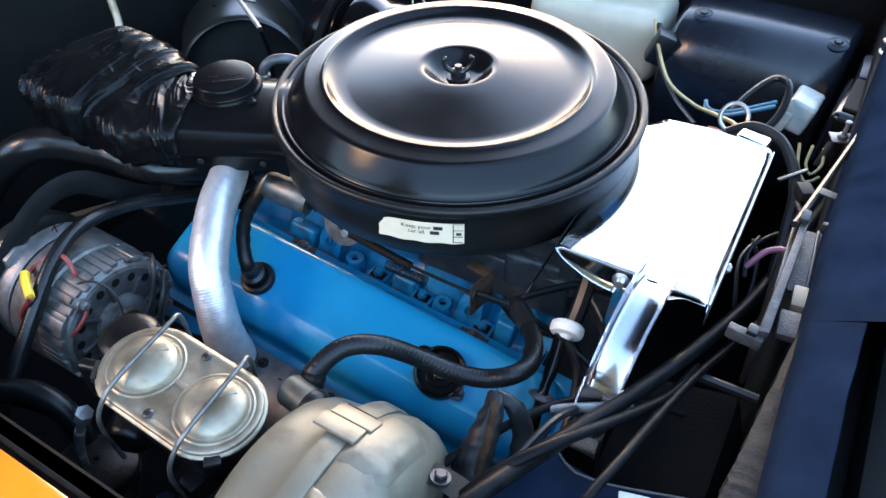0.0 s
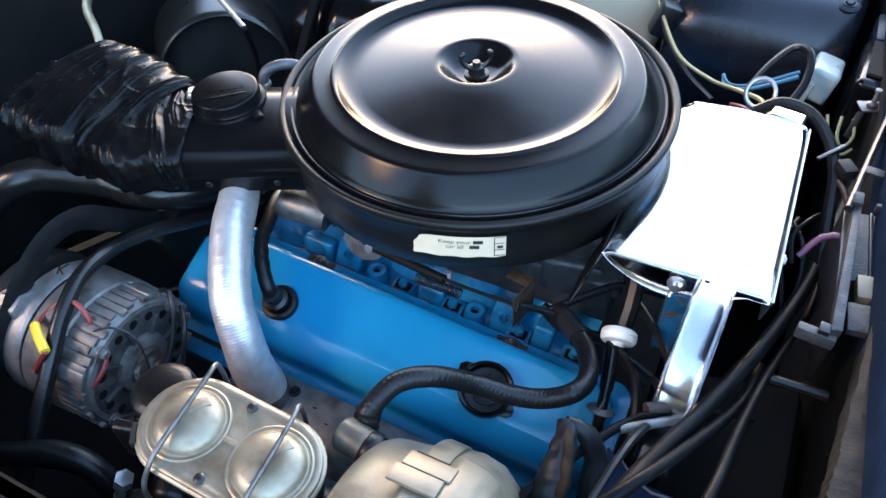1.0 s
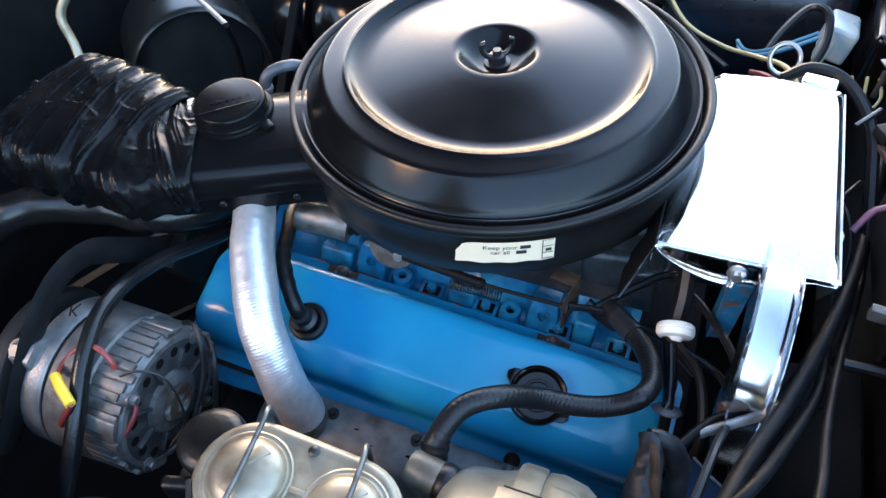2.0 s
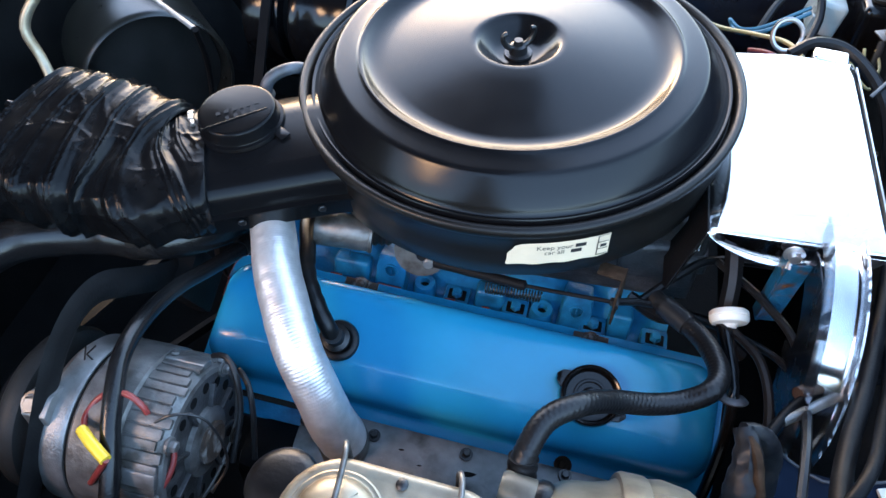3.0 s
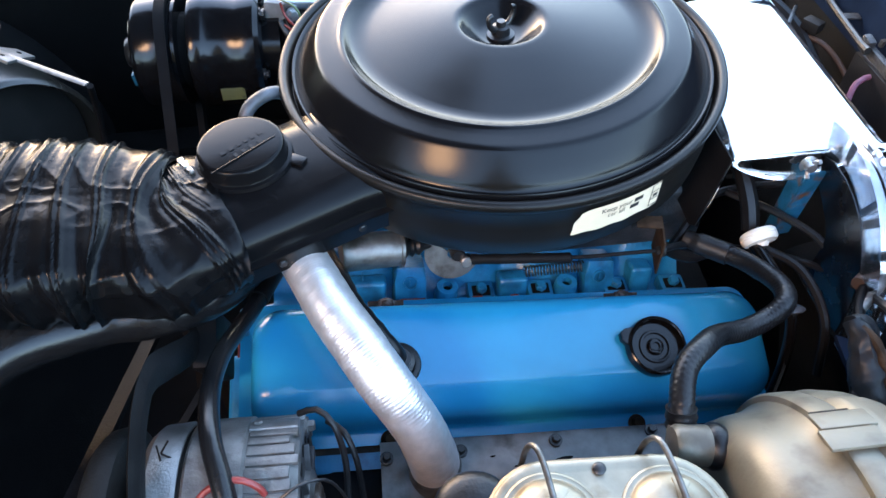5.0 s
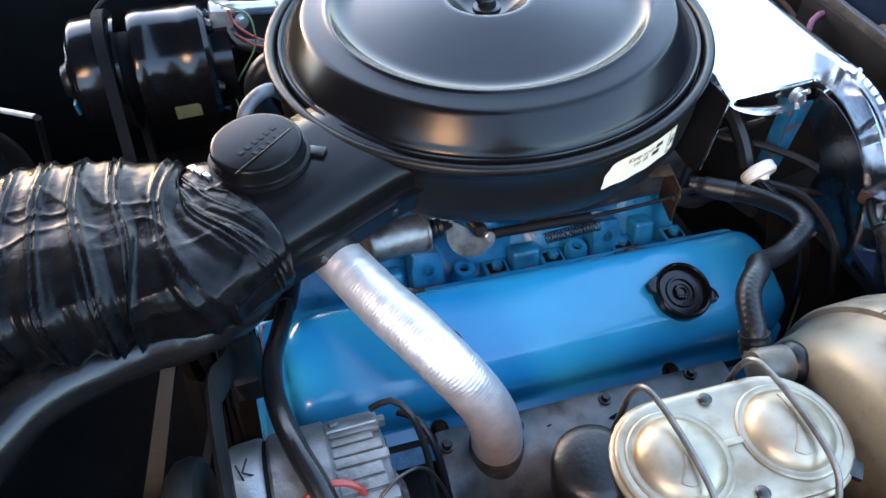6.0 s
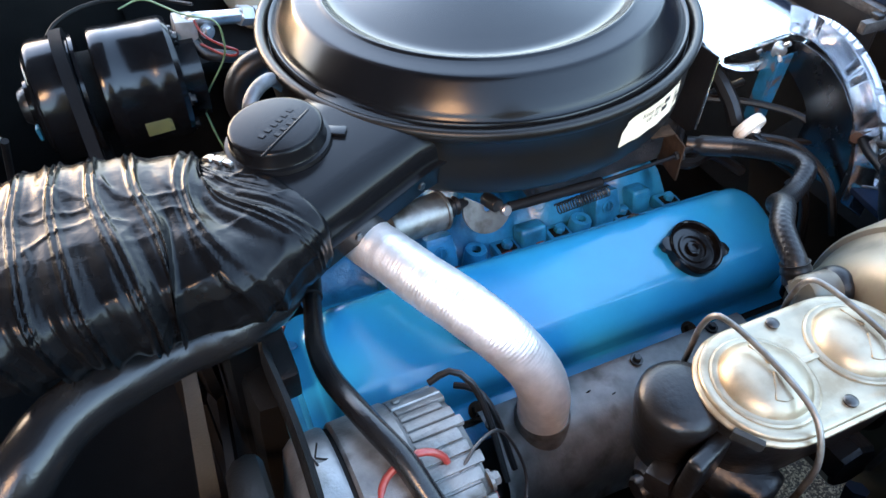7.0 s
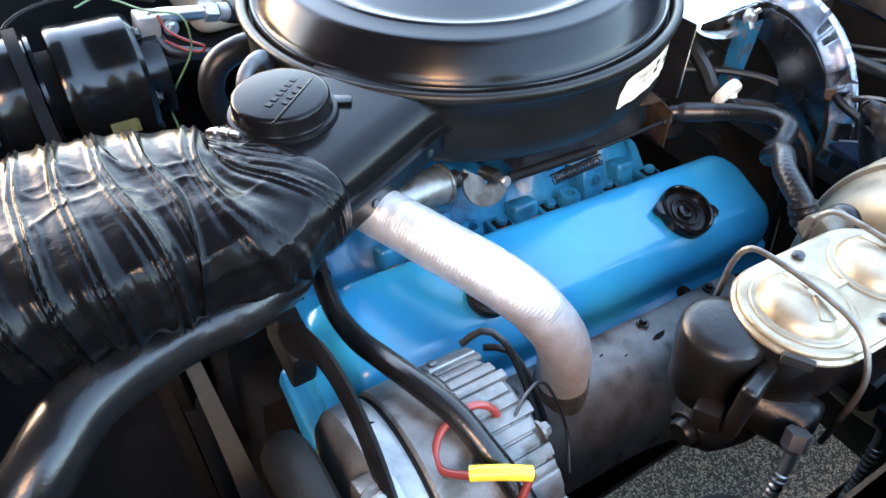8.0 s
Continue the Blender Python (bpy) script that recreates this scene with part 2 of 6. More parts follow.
def turned(bm, profile, m=None, seg=48, closed=False):
    """A body turned round the z axis from rows of (radius, height), laid by the pose m."""
    m = m or Matrix.Identity(4)
    rings = []
    for r, z in profile:
        if r < 1e-6:
            rings.append([bm.verts.new(m @ Vector((0, 0, z)))])
        else:
            rings.append([bm.verts.new(m @ Vector((r * math.cos(2 * math.pi * k / seg), r * math.sin(2 * math.pi * k / seg), z))) for k in range(seg)])
    for a, b in zip(rings, rings[1:]):
        for k in range(seg):
            n = (k + 1) % seg
            if len(a) > 1 and len(b) > 1:
                bm.faces.new((a[k], a[n], b[n], b[k]))
            elif len(a) > 1:
                bm.faces.new((a[k], a[n], b[0]))
            elif len(b) > 1:
                bm.faces.new((a[0], b[n], b[k]))
    if not closed:
        for ring in (rings[0], rings[-1]):
            if len(ring) > 2:
                bm.faces.new(ring)
    return bm


def axis(origin, way):
    """A pose at origin whose z axis points the given way."""
    return Matrix.Translation(origin) @ Vector(way).to_track_quat("Z", "Y").to_matrix().to_4x4()


def lathe(profile, origin=(0, 0, 0), way=(0, 0, 1), seg=48, closed=False):
    return turned(bmesh.new(), profile, axis(origin, way), seg, closed)


def block(bm, size, m, bevel=0.002, segments=2):
    """A box with rounded edges, centred on the pose m."""
    made = bmesh.ops.create_cube(bm, size=1.0, matrix=m @ Matrix.Diagonal((*size, 1)))
    edges = {e for v in made["verts"] for e in v.link_edges}
    if bevel:
        bmesh.ops.bevel(bm, geom=list(edges), offset=bevel, segments=segments, affect="EDGES", profile=0.6)
    return bm


def box(size, m, bevel=0.002, segments=2):
    return block(bmesh.new(), size, m, bevel, segments)


def slab(outline, thick, m=None, bevel=0.0):
    """A plate from an outline in the plane of the pose m, thick along its z."""
    bm = bmesh.new()
    m = m or Matrix.Identity(4)
    low = [bm.verts.new(m @ Vector((x, y, 0))) for x, y in outline]
    high = [bm.verts.new(m @ Vector((x, y, thick))) for x, y in outline]
    bm.faces.new(low)
    bm.faces.new(high)
    n = len(outline)
    for k in range(n):
        bm.faces.new((low[k], low[(k + 1) % n], high[(k + 1) % n], high[k]))
    if bevel:
        bmesh.ops.bevel(bm, geom=bm.edges[:], offset=bevel, segments=2, affect="EDGES", profile=0.6)
    return bm


def rounded(w, h, r, n=6, cx=0.0, cy=0.0):
    """The outline of a rectangle with round corners."""
    out = []
    for sx, sy, a0 in ((1, 1, 0), (-1, 1, 90), (-1, -1, 180), (1, -1, 270)):
        for i in range(n + 1):
            a = radians(a0 + 90 * i / n)
            out.append((cx + sx * (w / 2 - r) + r * math.cos(a), cy + sy * (h / 2 - r) + r * math.sin(a)))
    return out


def bolt(parent, at, way=(0, 0, 1), r=0.006, h=0.006, material=None, washer=True, name="bolt"):
    """A hexagon bolt head on a washer."""
    bm = bmesh.new()
    m = axis(at, way)
    if washer:
        turned(bm, [(0, -0.001), (r * 1.5, -0.001), (r * 1.5, 0.0012), (0, 0.0012)], m, 16, True)
    turned(bm, [(0, 0.001), (r, 0.001), (r, h * 0.8), (r * 0.8, h), (0, h)], m, 6, True)
    return part(name, bm, material or STEEL, parent, smooth=False)


def wire(name, pts, r, material, label, category="wire", seg=8, base=None, **more):
    """A wire, cable or hose that is a thing of its own."""
    ob = part(name, tube(pts, r, seg=seg, **more), material)
    return tagged(ob, label, category)


def lettering(text, size):
    """The flat mesh of a word, centred."""
    cu = bpy.data.curves.new("text", "FONT")
    cu.body, cu.size, cu.align_x, cu.align_y = text, size, "CENTER", "CENTER"
    tmp = new("text", cu)
    me = bpy.data.meshes.new_from_object(tmp.evaluated_get(bpy.context.evaluated_depsgraph_get()))
    bpy.data.objects.remove(tmp)
    bm = bmesh.new()
    bm.from_mesh(me)
    bpy.data.meshes.remove(me)
    return bm


# ---- ground and car body ----
bm = bmesh.new()
bmesh.ops.create_grid(bm, x_segments=4, y_segments=4, size=400)
tagged(part("ground", bm, ASPHALT), "dark asphalt ground with pale stone chips", "ground", kind="structure")

# unseen ring of trees, added to cut the low sky glow
bm = bmesh.new()
rim = []
for i in range(360):
    a = 2 * math.pi * i / 360
    c, s = math.cos(a), math.sin(a)
    r = 32 + 3 * noise.noise(Vector((c * 3, s * 3, 0)))
    # two taller groups behind the near side, added to darken the paint's reflections
    tall = math.exp(-((math.degrees(a) - 262) / 12) ** 2) + 0.9 * math.exp(-((math.degrees(a) - 190) / 20) ** 2)
    h = 6.0 + 2.5 * noise.noise(Vector((c * 5, s * 5, 7))) + 1.2 * noise.noise(Vector((c * 22, s * 22, 3))) + tall * (24 + 6 * noise.noise(Vector((c * 7, s * 7, 1))))
    rim.append([bm.verts.new((r * c, r * s, z)) for z in (0, h * 0.5, h)])
for i in range(360):
    a, b = rim[i], rim[(i + 1) % 360]
    for k in range(2):
        bm.faces.new((a[k], b[k], b[k + 1], a[k + 1]))
tagged(part("backdrop", bm, HEDGE), "added dark tree line that blocks the low sky", "backdrop", kind="structure")

body = thing("car_body", "orange sports car body round an open engine bay", "car", (0, 0, 0.0))
# fender beside the master cylinder: painted skin with a turned-down inner lip
fender = []
for y, z in ((-0.500, 0.60), (-0.500, 0.872), (-0.503, 0.878), (-0.512, 0.878), (-0.515, 0.872)):
    fender.append((y, z))
bm = bmesh.new()
rows = [[bm.verts.new((x, y, z)) for y, z in fender] for x in (-0.95, -0.4, 0.0, 0.42)]
for a, b in zip(rows, rows[1:]):
    for k in range(len(fender) - 1):
        bm.faces.new((a[k], a[k + 1], b[k + 1], b[k]))
bmesh.ops.solidify(bm, geom=bm.faces[:], thickness=0.003)
part("fender_lip", bm, GREY, body, "weathered grey-brown fender channel")
bm = bmesh.new()
skin = ((-0.517, 0.866), (-0.519, 0.876), (-0.526, 0.880), (-0.56, 0.884), (-0.64, 0.880), (-0.72, 0.85), (-0.78, 0.78), (-0.82, 0.68), (-0.83, 0.55))
rows = [[bm.verts.new((x, y, z)) for y, z in skin] for x in (-0.95, -0.6, -0.2, 0.2, 0.6)]
for a, b in zip(rows, rows[1:]):
    for k in range(len(skin) - 1):
        bm.faces.new((a[k], a[k + 1], b[k + 1], b[k]))
part("fender_skin", bm, ORANGE, body, "glossy orange painted fender")
# near-black panels: the bay's deep shade is in their colour
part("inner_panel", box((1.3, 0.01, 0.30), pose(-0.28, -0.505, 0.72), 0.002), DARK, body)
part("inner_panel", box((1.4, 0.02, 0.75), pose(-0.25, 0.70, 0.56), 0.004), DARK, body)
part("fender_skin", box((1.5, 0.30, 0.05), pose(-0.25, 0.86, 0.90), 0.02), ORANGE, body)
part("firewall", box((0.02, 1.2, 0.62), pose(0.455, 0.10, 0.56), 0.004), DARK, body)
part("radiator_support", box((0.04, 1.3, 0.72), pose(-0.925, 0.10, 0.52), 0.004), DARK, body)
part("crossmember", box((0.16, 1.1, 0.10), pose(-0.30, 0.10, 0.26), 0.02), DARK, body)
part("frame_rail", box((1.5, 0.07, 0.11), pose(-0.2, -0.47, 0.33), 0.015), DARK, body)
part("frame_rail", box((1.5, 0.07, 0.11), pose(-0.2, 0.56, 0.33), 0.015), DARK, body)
# added pans hide the ground and keep the bay dark
part("added_floor_panel", box((1.7, 0.95, 0.02), pose(-0.25, 0.22, 0.24), 0.004), DARK, body)
part("added_splash_panel", box((0.98, 0.28, 0.02), pose(-0.44, -0.38, 0.245), 0.004), DARK, body)
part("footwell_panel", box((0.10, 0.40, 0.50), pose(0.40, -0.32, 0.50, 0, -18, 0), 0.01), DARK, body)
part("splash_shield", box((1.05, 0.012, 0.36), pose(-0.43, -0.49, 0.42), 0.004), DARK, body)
# cowl ledge in front of the windscreen
bm = bmesh.new()
ledge = ((0.382, 0.84), (0.384, 0.889), (0.387, 0.895), (0.393, 0.899), (0.430, 0.920), (0.52, 0.955), (0.56, 0.95))
rows = [[bm.verts.new((x + dx, y, z)) for x, z in ledge] for y, dx in ((-0.145, 0.0022), (0.0, 0.0), (0.3, 0.004), (0.68, 0.02))]
for a, b in zip(rows, rows[1:]):
    for k in range(len(ledge) - 1):
        bm.faces.new((a[k], a[k + 1], b[k + 1], b[k]))
# towards the door the ledge is a narrow strip with a folded rear edge
strip = ledge[:4] + ((0.415, 0.9113), (0.4168, 0.9122), (0.4178, 0.9112), (0.4180, 0.907), (0.4182, 0.72))
rows = []
for i in range(46):
    y = -0.1455 - 0.3545 * i / 45
    dx = 0.0022 + 0.010 * (i / 45) ** 1.6
    flare = 0.0030 * math.exp(-i / 7.0) - dx + 0.0014 * noise.noise(Vector((y * 25, 2, 0)))
    rows.append([bm.verts.new((x + dx + (flare if k > 3 else 0), y, z + (0.0006 * noise.noise(Vector((y * 40, k, 0))) if k > 1 else 0))) for k, (x, z) in enumerate(strip)])
for a, b in zip(rows, rows[1:]):
    for k in range(len(strip) - 1):
        bm.faces.new((a[k], b[k], b[k + 1], a[k + 1]))
part("cowl_ledge", bm, NAVY, body, "dark blue-black painted cowl edge")
bm = bmesh.new()
rows = []
for i in range(150):
    u = i / 149
    y = -0.130 - 0.37 * u
    half = 0.0025 + 0.0085 * min(1, u / 0.45)
    torn = min(1.0, max(0.0, (u - 0.27) / 0.03))
    j = 0.0012 * noise.noise(Vector((y * 60, 0, 0))) + torn * (0.0022 * noise.noise(Vector((y * 160, 3, 0))) + 0.0022 * round(1.4 * noise.noise(Vector((y * 48, 7, 0)))))
    rows.append([bm.verts.new((0.3905 - 2 * half + j, y, 0.845)), bm.verts.new((0.3905 - 2 * half + j, y, 0.869 + j)), bm.verts.new((0.3900 - half, y, 0.8725 + j)), bm.verts.new((0.3905, y, 0.871)), bm.verts.new((0.3905, y, 0.845))])
for a, b in zip(rows, rows[1:]):
    for k in range(4):
        bm.faces.new((a[k], a[k + 1], b[k + 1], b[k]))
part("cowl_seal", bm, GREY, body, "weathered grey rubber seal")
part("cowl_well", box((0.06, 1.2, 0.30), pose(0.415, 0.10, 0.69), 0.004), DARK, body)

# bonnet, hinged at the nose and stood open, and the windscreen behind the cowl
bm = bmesh.new()
rows = []
for i in range(13):
    u = i / 12
    x, z = -1.30 + 0.68 * u, 0.78 + 1.06 * u
    rows.append([bm.verts.new((x - 0.05 * math.cos(math.pi * (y - 0.1) / 1.7) * math.sin(math.pi * u), y, z)) for y in [-0.41 + 1.00 * k / 16 for k in range(17)]])
for a, b in zip(rows, rows[1:]):
    for k in range(16):
        bm.faces.new((a[k], a[k + 1], b[k + 1], b[k]))
bmesh.ops.solidify(bm, geom=bm.faces[:], thickness=0.02)
part("bonnet", bm, COWL, body, "open bonnet with a dark painted underside")
bm = bmesh.new()
prof = ((-0.96, 0.18), (-0.96, 0.74), (-1.20, 0.755), (-1.55, 0.70), (-1.85, 0.58), (-1.95, 0.48), (-1.90, 0.30), (-1.80, 0.18))
rows = [[bm.verts.new((x + 0.14 * (abs(y - 0.03) / 0.83) ** 4 * (x < -1.0), y, z - 0.05 * (abs(y - 0.03) / 0.83) ** 4 * (z > 0.5))) for x, z in prof] for y in [-0.80 + 1.66 * k / 16 for k in range(17)]]
for a, b in zip(rows, rows[1:]):
    for k in range(len(prof)):
        bm.faces.new((a[k], a[(k + 1) % len(prof)], b[(k + 1) % len(prof)], b[k]))
bm.faces.new(rows[0])
bm.faces.new(rows[-1])
part("nose", bm, ORANGE, body)
part("windscreen", box((0.72, 1.30, 0.006), pose(0.86, 0.10, 1.06, 0, -32, 0), 0.002), GLOSS, body, "dark tinted windscreen")
bm = bmesh.new()
prof = ((0.62, 0.18), (0.62, 0.86), (1.16, 1.20), (1.45, 1.24), (1.80, 1.18), (2.25, 0.92), (2.75, 0.84), (2.85, 0.70), (2.78, 0.30), (2.65, 0.18))
rows = [[bm.verts.new((x, y, z - 0.10 * (abs(y - 0.03) / 0.83) ** 3 * (z > 0.8))) for x, z in prof] for y in [-0.82 + 1.70 * k / 16 for k in range(17)]]
for a, b in zip(rows, rows[1:]):
    for k in range(len(prof)):
        bm.faces.new((a[k], a[(k + 1) % len(prof)], b[(k + 1) % len(prof)], b[k]))
bm.faces.new(rows[0])
bm.faces.new(rows[-1])
part("cabin", bm, ORANGE, body)
for x in (-1.02, 1.48):
    for y, out in ((-0.72, -1), (0.78, 1)):
        wheel = part("wheel", lathe([(0.0, -0.02), (0.12, -0.03), (0.19, 0.0), (0.20, 0.02), (0.20, -0.10), (0.0, -0.10)], (x, y, 0.335), (0, out, 0), 40, True), SHIELD, body)
        part("tyre", lathe([(0.20, -0.20), (0.30, -0.205), (0.33, -0.18), (0.335, -0.10), (0.33, -0.02), (0.30, 0.005), (0.20, 0.0)], (x, y, 0.335), (0, out, 0), 48, True), RUBBER, wheel)

# added dark canopy over the nose, unseen; shades the bay, darkens paint reflections
blocker = thing("added_canopy", "added dark canopy over the car nose, out of view", "canopy", (-0.85, 0.05, 0.0))
X0, X1, Y0, Y1, EAVE = -2.1, 0.06, -1.2, 1.3, 2.62
bm = bmesh.new()
corner = [bm.verts.new((x, y, EAVE)) for x, y in ((X0, Y0), (X1, Y0), (X1, Y1), (X0, Y1))]
peak = bm.verts.new((-1.02, 0.05, 3.2))
for k in range(4):
    bm.faces.new((corner[k], corner[(k + 1) % 4], peak))
bmesh.ops.solidify(bm, geom=bm.faces[:], thickness=0.003)
part("roof", bm, CLOTH, blocker, smooth=False)
for x, y, w, d in ((-1.02, Y0, 2.16, 0.004), (-1.02, Y1, 2.16, 0.004), (X0, 0.05, 0.004, 2.5), (X1, 0.05, 0.004, 2.5)):
    part("valance", box((w, d, 0.16), pose(x, y, EAVE - 0.08), 0.0005), CLOTH, blocker)
for x, y in ((X0, Y0), (X0, Y1)):
    part("arm", tube([(x, y, EAVE - 0.15), (-1.02, 0.05 + (y - 0.05) * 0.6, 2.80)], 0.02, seg=10, step=0.2), DULL, blocker)
    leg = part("leg", box((0.035, 0.035, EAVE), pose(x, y, EAVE / 2), 0.004), DULL, blocker)
    part("foot", box((0.09, 0.09, 0.006), pose(x, y, 0.003), 0.001), DULL, leg)

# added warm light on a post, near front corner; only its mirror image shows
lot = thing("added_warm_light", "added warm light on a post, out of view", "lamp", (-4.2, -4.6, 0.0))
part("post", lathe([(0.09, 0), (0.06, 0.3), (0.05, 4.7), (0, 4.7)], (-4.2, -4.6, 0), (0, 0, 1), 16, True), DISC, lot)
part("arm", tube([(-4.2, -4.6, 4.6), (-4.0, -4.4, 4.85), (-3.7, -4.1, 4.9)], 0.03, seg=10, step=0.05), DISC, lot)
# glowing disc, made up to give the paint its warm highlight
GLOW = bpy.data.materials.new("warm_glow_disc")
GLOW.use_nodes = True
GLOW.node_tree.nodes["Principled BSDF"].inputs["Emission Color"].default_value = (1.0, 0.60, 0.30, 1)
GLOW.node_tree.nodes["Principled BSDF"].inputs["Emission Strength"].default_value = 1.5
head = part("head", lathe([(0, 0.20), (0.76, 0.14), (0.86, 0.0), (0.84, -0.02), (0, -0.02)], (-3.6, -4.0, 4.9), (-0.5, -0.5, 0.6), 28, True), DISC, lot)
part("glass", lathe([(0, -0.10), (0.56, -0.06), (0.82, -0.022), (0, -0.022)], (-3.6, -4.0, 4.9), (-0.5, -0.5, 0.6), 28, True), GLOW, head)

# footwell top with its bright edge, seen past the cables
bm = slab([(0.232, -0.268), (0.262, -0.288), (0.290, -0.290), (0.372, -0.264), (0.372, -0.47), (0.20, -0.47)], 0.006, pose(0, 0, 0.786), 0.001)
well = part("footwell_top", bm, NAVY, body, "dark navy footwell top")
part("edge_trim", tube([(0.240, -0.272, 0.793), (0.262, -0.2885, 0.793), (0.290, -0.2905, 0.793), (0.370, -0.265, 0.793)], 0.0012, seg=8, step=0.01), DULL, well)
part("white_pad", box((0.024, 0.020, 0.004), pose(0.321, -0.297, 0.7945, 0, 0, 16), 0.0015), WHITE, well)

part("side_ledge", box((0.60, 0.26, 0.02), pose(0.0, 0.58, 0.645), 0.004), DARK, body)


# ---- engine ----
SLOPE = 5.5
ENG = pose(0, 0, 0.705, 0, SLOPE, 0)  # the crank line falls towards the rear


def eng(x, y, z):
    return ENG @ Vector((x, y, z))


UP = (ENG.to_3x3() @ Vector((0, 0, 1))).normalized()

engine = thing("engine", "blue painted V8 engine with cast intake manifold", "engine", (0, 0, 0.4))
# cylinder head under the valve cover and block
bm = bmesh.new()
block(bm, (0.50, 0.13, 0.10), ENG @ pose(-0.013, -0.206, -0.074, 21, 0, 0), 0.006)
part("cylinder_head", bm, BLUE_ROUGH, engine)
# block drawn near black, its shade put into the colour
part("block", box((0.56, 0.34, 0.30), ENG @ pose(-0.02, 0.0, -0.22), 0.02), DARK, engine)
# valley cover and runners of the intake manifold
intake = part("intake_manifold", box((0.42, 0.17, 0.05), ENG @ pose(-0.035, 0.0, -0.022), 0.010, 3), BLUE_ROUGH, engine)


def runner_casting():
    """The sloping near side of the manifold: a bolted flange, four round-backed runners and hollows between them."""
    bm = bmesh.new()
    rows = []
    for i in range(171):
        x = -0.235 + 0.415 * i / 170
        swell = max(math.exp(-((x - c) / w) ** 4) for c, w in ((-0.146, 0.026), (-0.044, 0.029), (0.044, 0.028), (0.134, 0.027)))
        row = []
        for k in range(37):
            y = -0.151 + 0.125 * k / 36
            foot = -0.122 - 0.006 * swell
            t = min(1.0, max(0.0, (y - foot) / 0.036))
            z = -0.0085 + (0.024 + 0.020 * swell) * t * t * (3 - 2 * t)
            z += 0.006 * swell * math.exp(-((y + 0.070) / 0.022) ** 2)
            edge = math.exp(-((y + 0.148) / 0.004) ** 2)
            z += 0.0022 * edge * (0.7 + 0.6 * noise.noise(Vector((x * 45, 1, 0))))
            z += 0.0016 * noise.noise(Vector((x * 38, y * 60, 2))) + 0.0005 * noise.noise(Vector((x * 190, y * 190, 5)))
            row.append(bm.verts.new(eng(x, y, z)))
        rows.append(row)
    for a, b in zip(rows, rows[1:]):
        for k in range(36):
            bm.faces.new((a[k], a[k + 1], b[k + 1], b[k]))
    rim = [r[0] for r in rows]
    low = [bm.verts.new(v.co - UP * 0.012) for v in rim]
    for k in range(len(rim) - 1):
        bm.faces.new((rim[k], rim[k + 1], low[k + 1], low[k]))
    return bm


part("runner_casting", runner_casting(), BLUE_ROUGH, intake, angle=70)
part("carburettor_pad", box((0.15, 0.11, 0.05), ENG @ pose(0.0, 0.005, 0.040), 0.012, 3), BLUE_ROUGH, intake)
part("far_head", box((0.46, 0.14, 0.16), ENG @ pose(0.0, 0.165, -0.125, -21, 0, 0), 0.02), BLUE_ROUGH, engine)
part("thermostat_housing", lathe([(0, -0.03), (0.032, -0.03), (0.034, 0.0), (0.030, 0.012), (0.022, 0.02), (0.021, 0.05), (0, 0.05)], eng(-0.19, -0.03, 0.04), (-0.55, -0.65, 0.35), 28, True), BLUE_ROUGH, engine)
part("runner_number", box((0.0016, 0.010, 0.0016), ENG @ pose(-0.149, -0.1195, 0.020, 62, 0, 0), 0.0004), BLUE_ROUGH, intake)
# lugs with casting rings
for x, w in ((-0.103, 0.032), (0.086, 0.031)):
    m = ENG @ pose(x, -0.1285, 0.018, 66, 0, 0)
    bm = slab([(-0.52 * w, -0.030), (0.52 * w, -0.030), (0.47 * w, 0.002), (0.43 * w, 0.017), (-0.43 * w, 0.017), (-0.47 * w, 0.002)], 0.030, m @ pose(0, 0, -0.0300), 0.0028)
    lug = part("casting_lug", bm, BLUE_ROUGH, engine)
    bm = bmesh.new()
    turned(bm, [(0.0054, 0), (0.0054, 0.0016), (0.0072, 0.0016), (0.0072, 0)], m, 20)
    part("casting_ring", bm, BLUE_ROUGH, lug)
    part("casting_bar", box((0.0016, 0.006, 0.0016), m @ pose(0, 0.001, 0.0006), 0), BLUE_ROUGH, lug)
part("casting_lug", box((0.022, 0.022, 0.038), ENG @ pose(0.130, -0.122, 0.004, -16, 0, 0), 0.004, 3), BLUE_ROUGH, engine)
part("casting_lug", box((0.030, 0.020, 0.030), ENG @ pose(-0.000, -0.122, -0.001, -16, 0, 0), 0.005, 3), BLUE_ROUGH, engine)
part("casting_lug", box((0.038, 0.018, 0.034), ENG @ pose(-0.145, -0.124, 0.000, -16, 0, 0), 0.005, 3), BLUE_ROUGH, engine)
for x in (-0.067, 0.053):
    bm = lathe([(0.0050, 0.006), (0.0050, 0.014), (0.0100, 0.014), (0.0112, 0.011), (0.0125, -0.014), (0, -0.014)], eng(x, -0.130, 0.000), UP, 28, True)
    boss = part("bolt_boss", bm, BLUE_ROUGH, engine)
    part("boss_hole", lathe([(0, 0), (0.0052, 0), (0.0052, 0.0006), (0, 0.0006)], eng(x, -0.130, 0.0065), UP, 16, True), DARK, boss)
for x in (-0.033, 0.027, 0.105, 0.166):
    pad = part("clamp_pad", box((0.026, 0.020, 0.014), ENG @ pose(x, -0.129, -0.001), 0.003), BLUE_ROUGH, engine)
    part("pad_recess", box((0.018, 0.012, 0.004), ENG @ pose(x, -0.131, 0.005), 0.001), DARK, pad)
    bolt(engine, eng(x, -0.131, 0.004), UP, 0.0056, 0.009, BLUE_ROUGH, False)
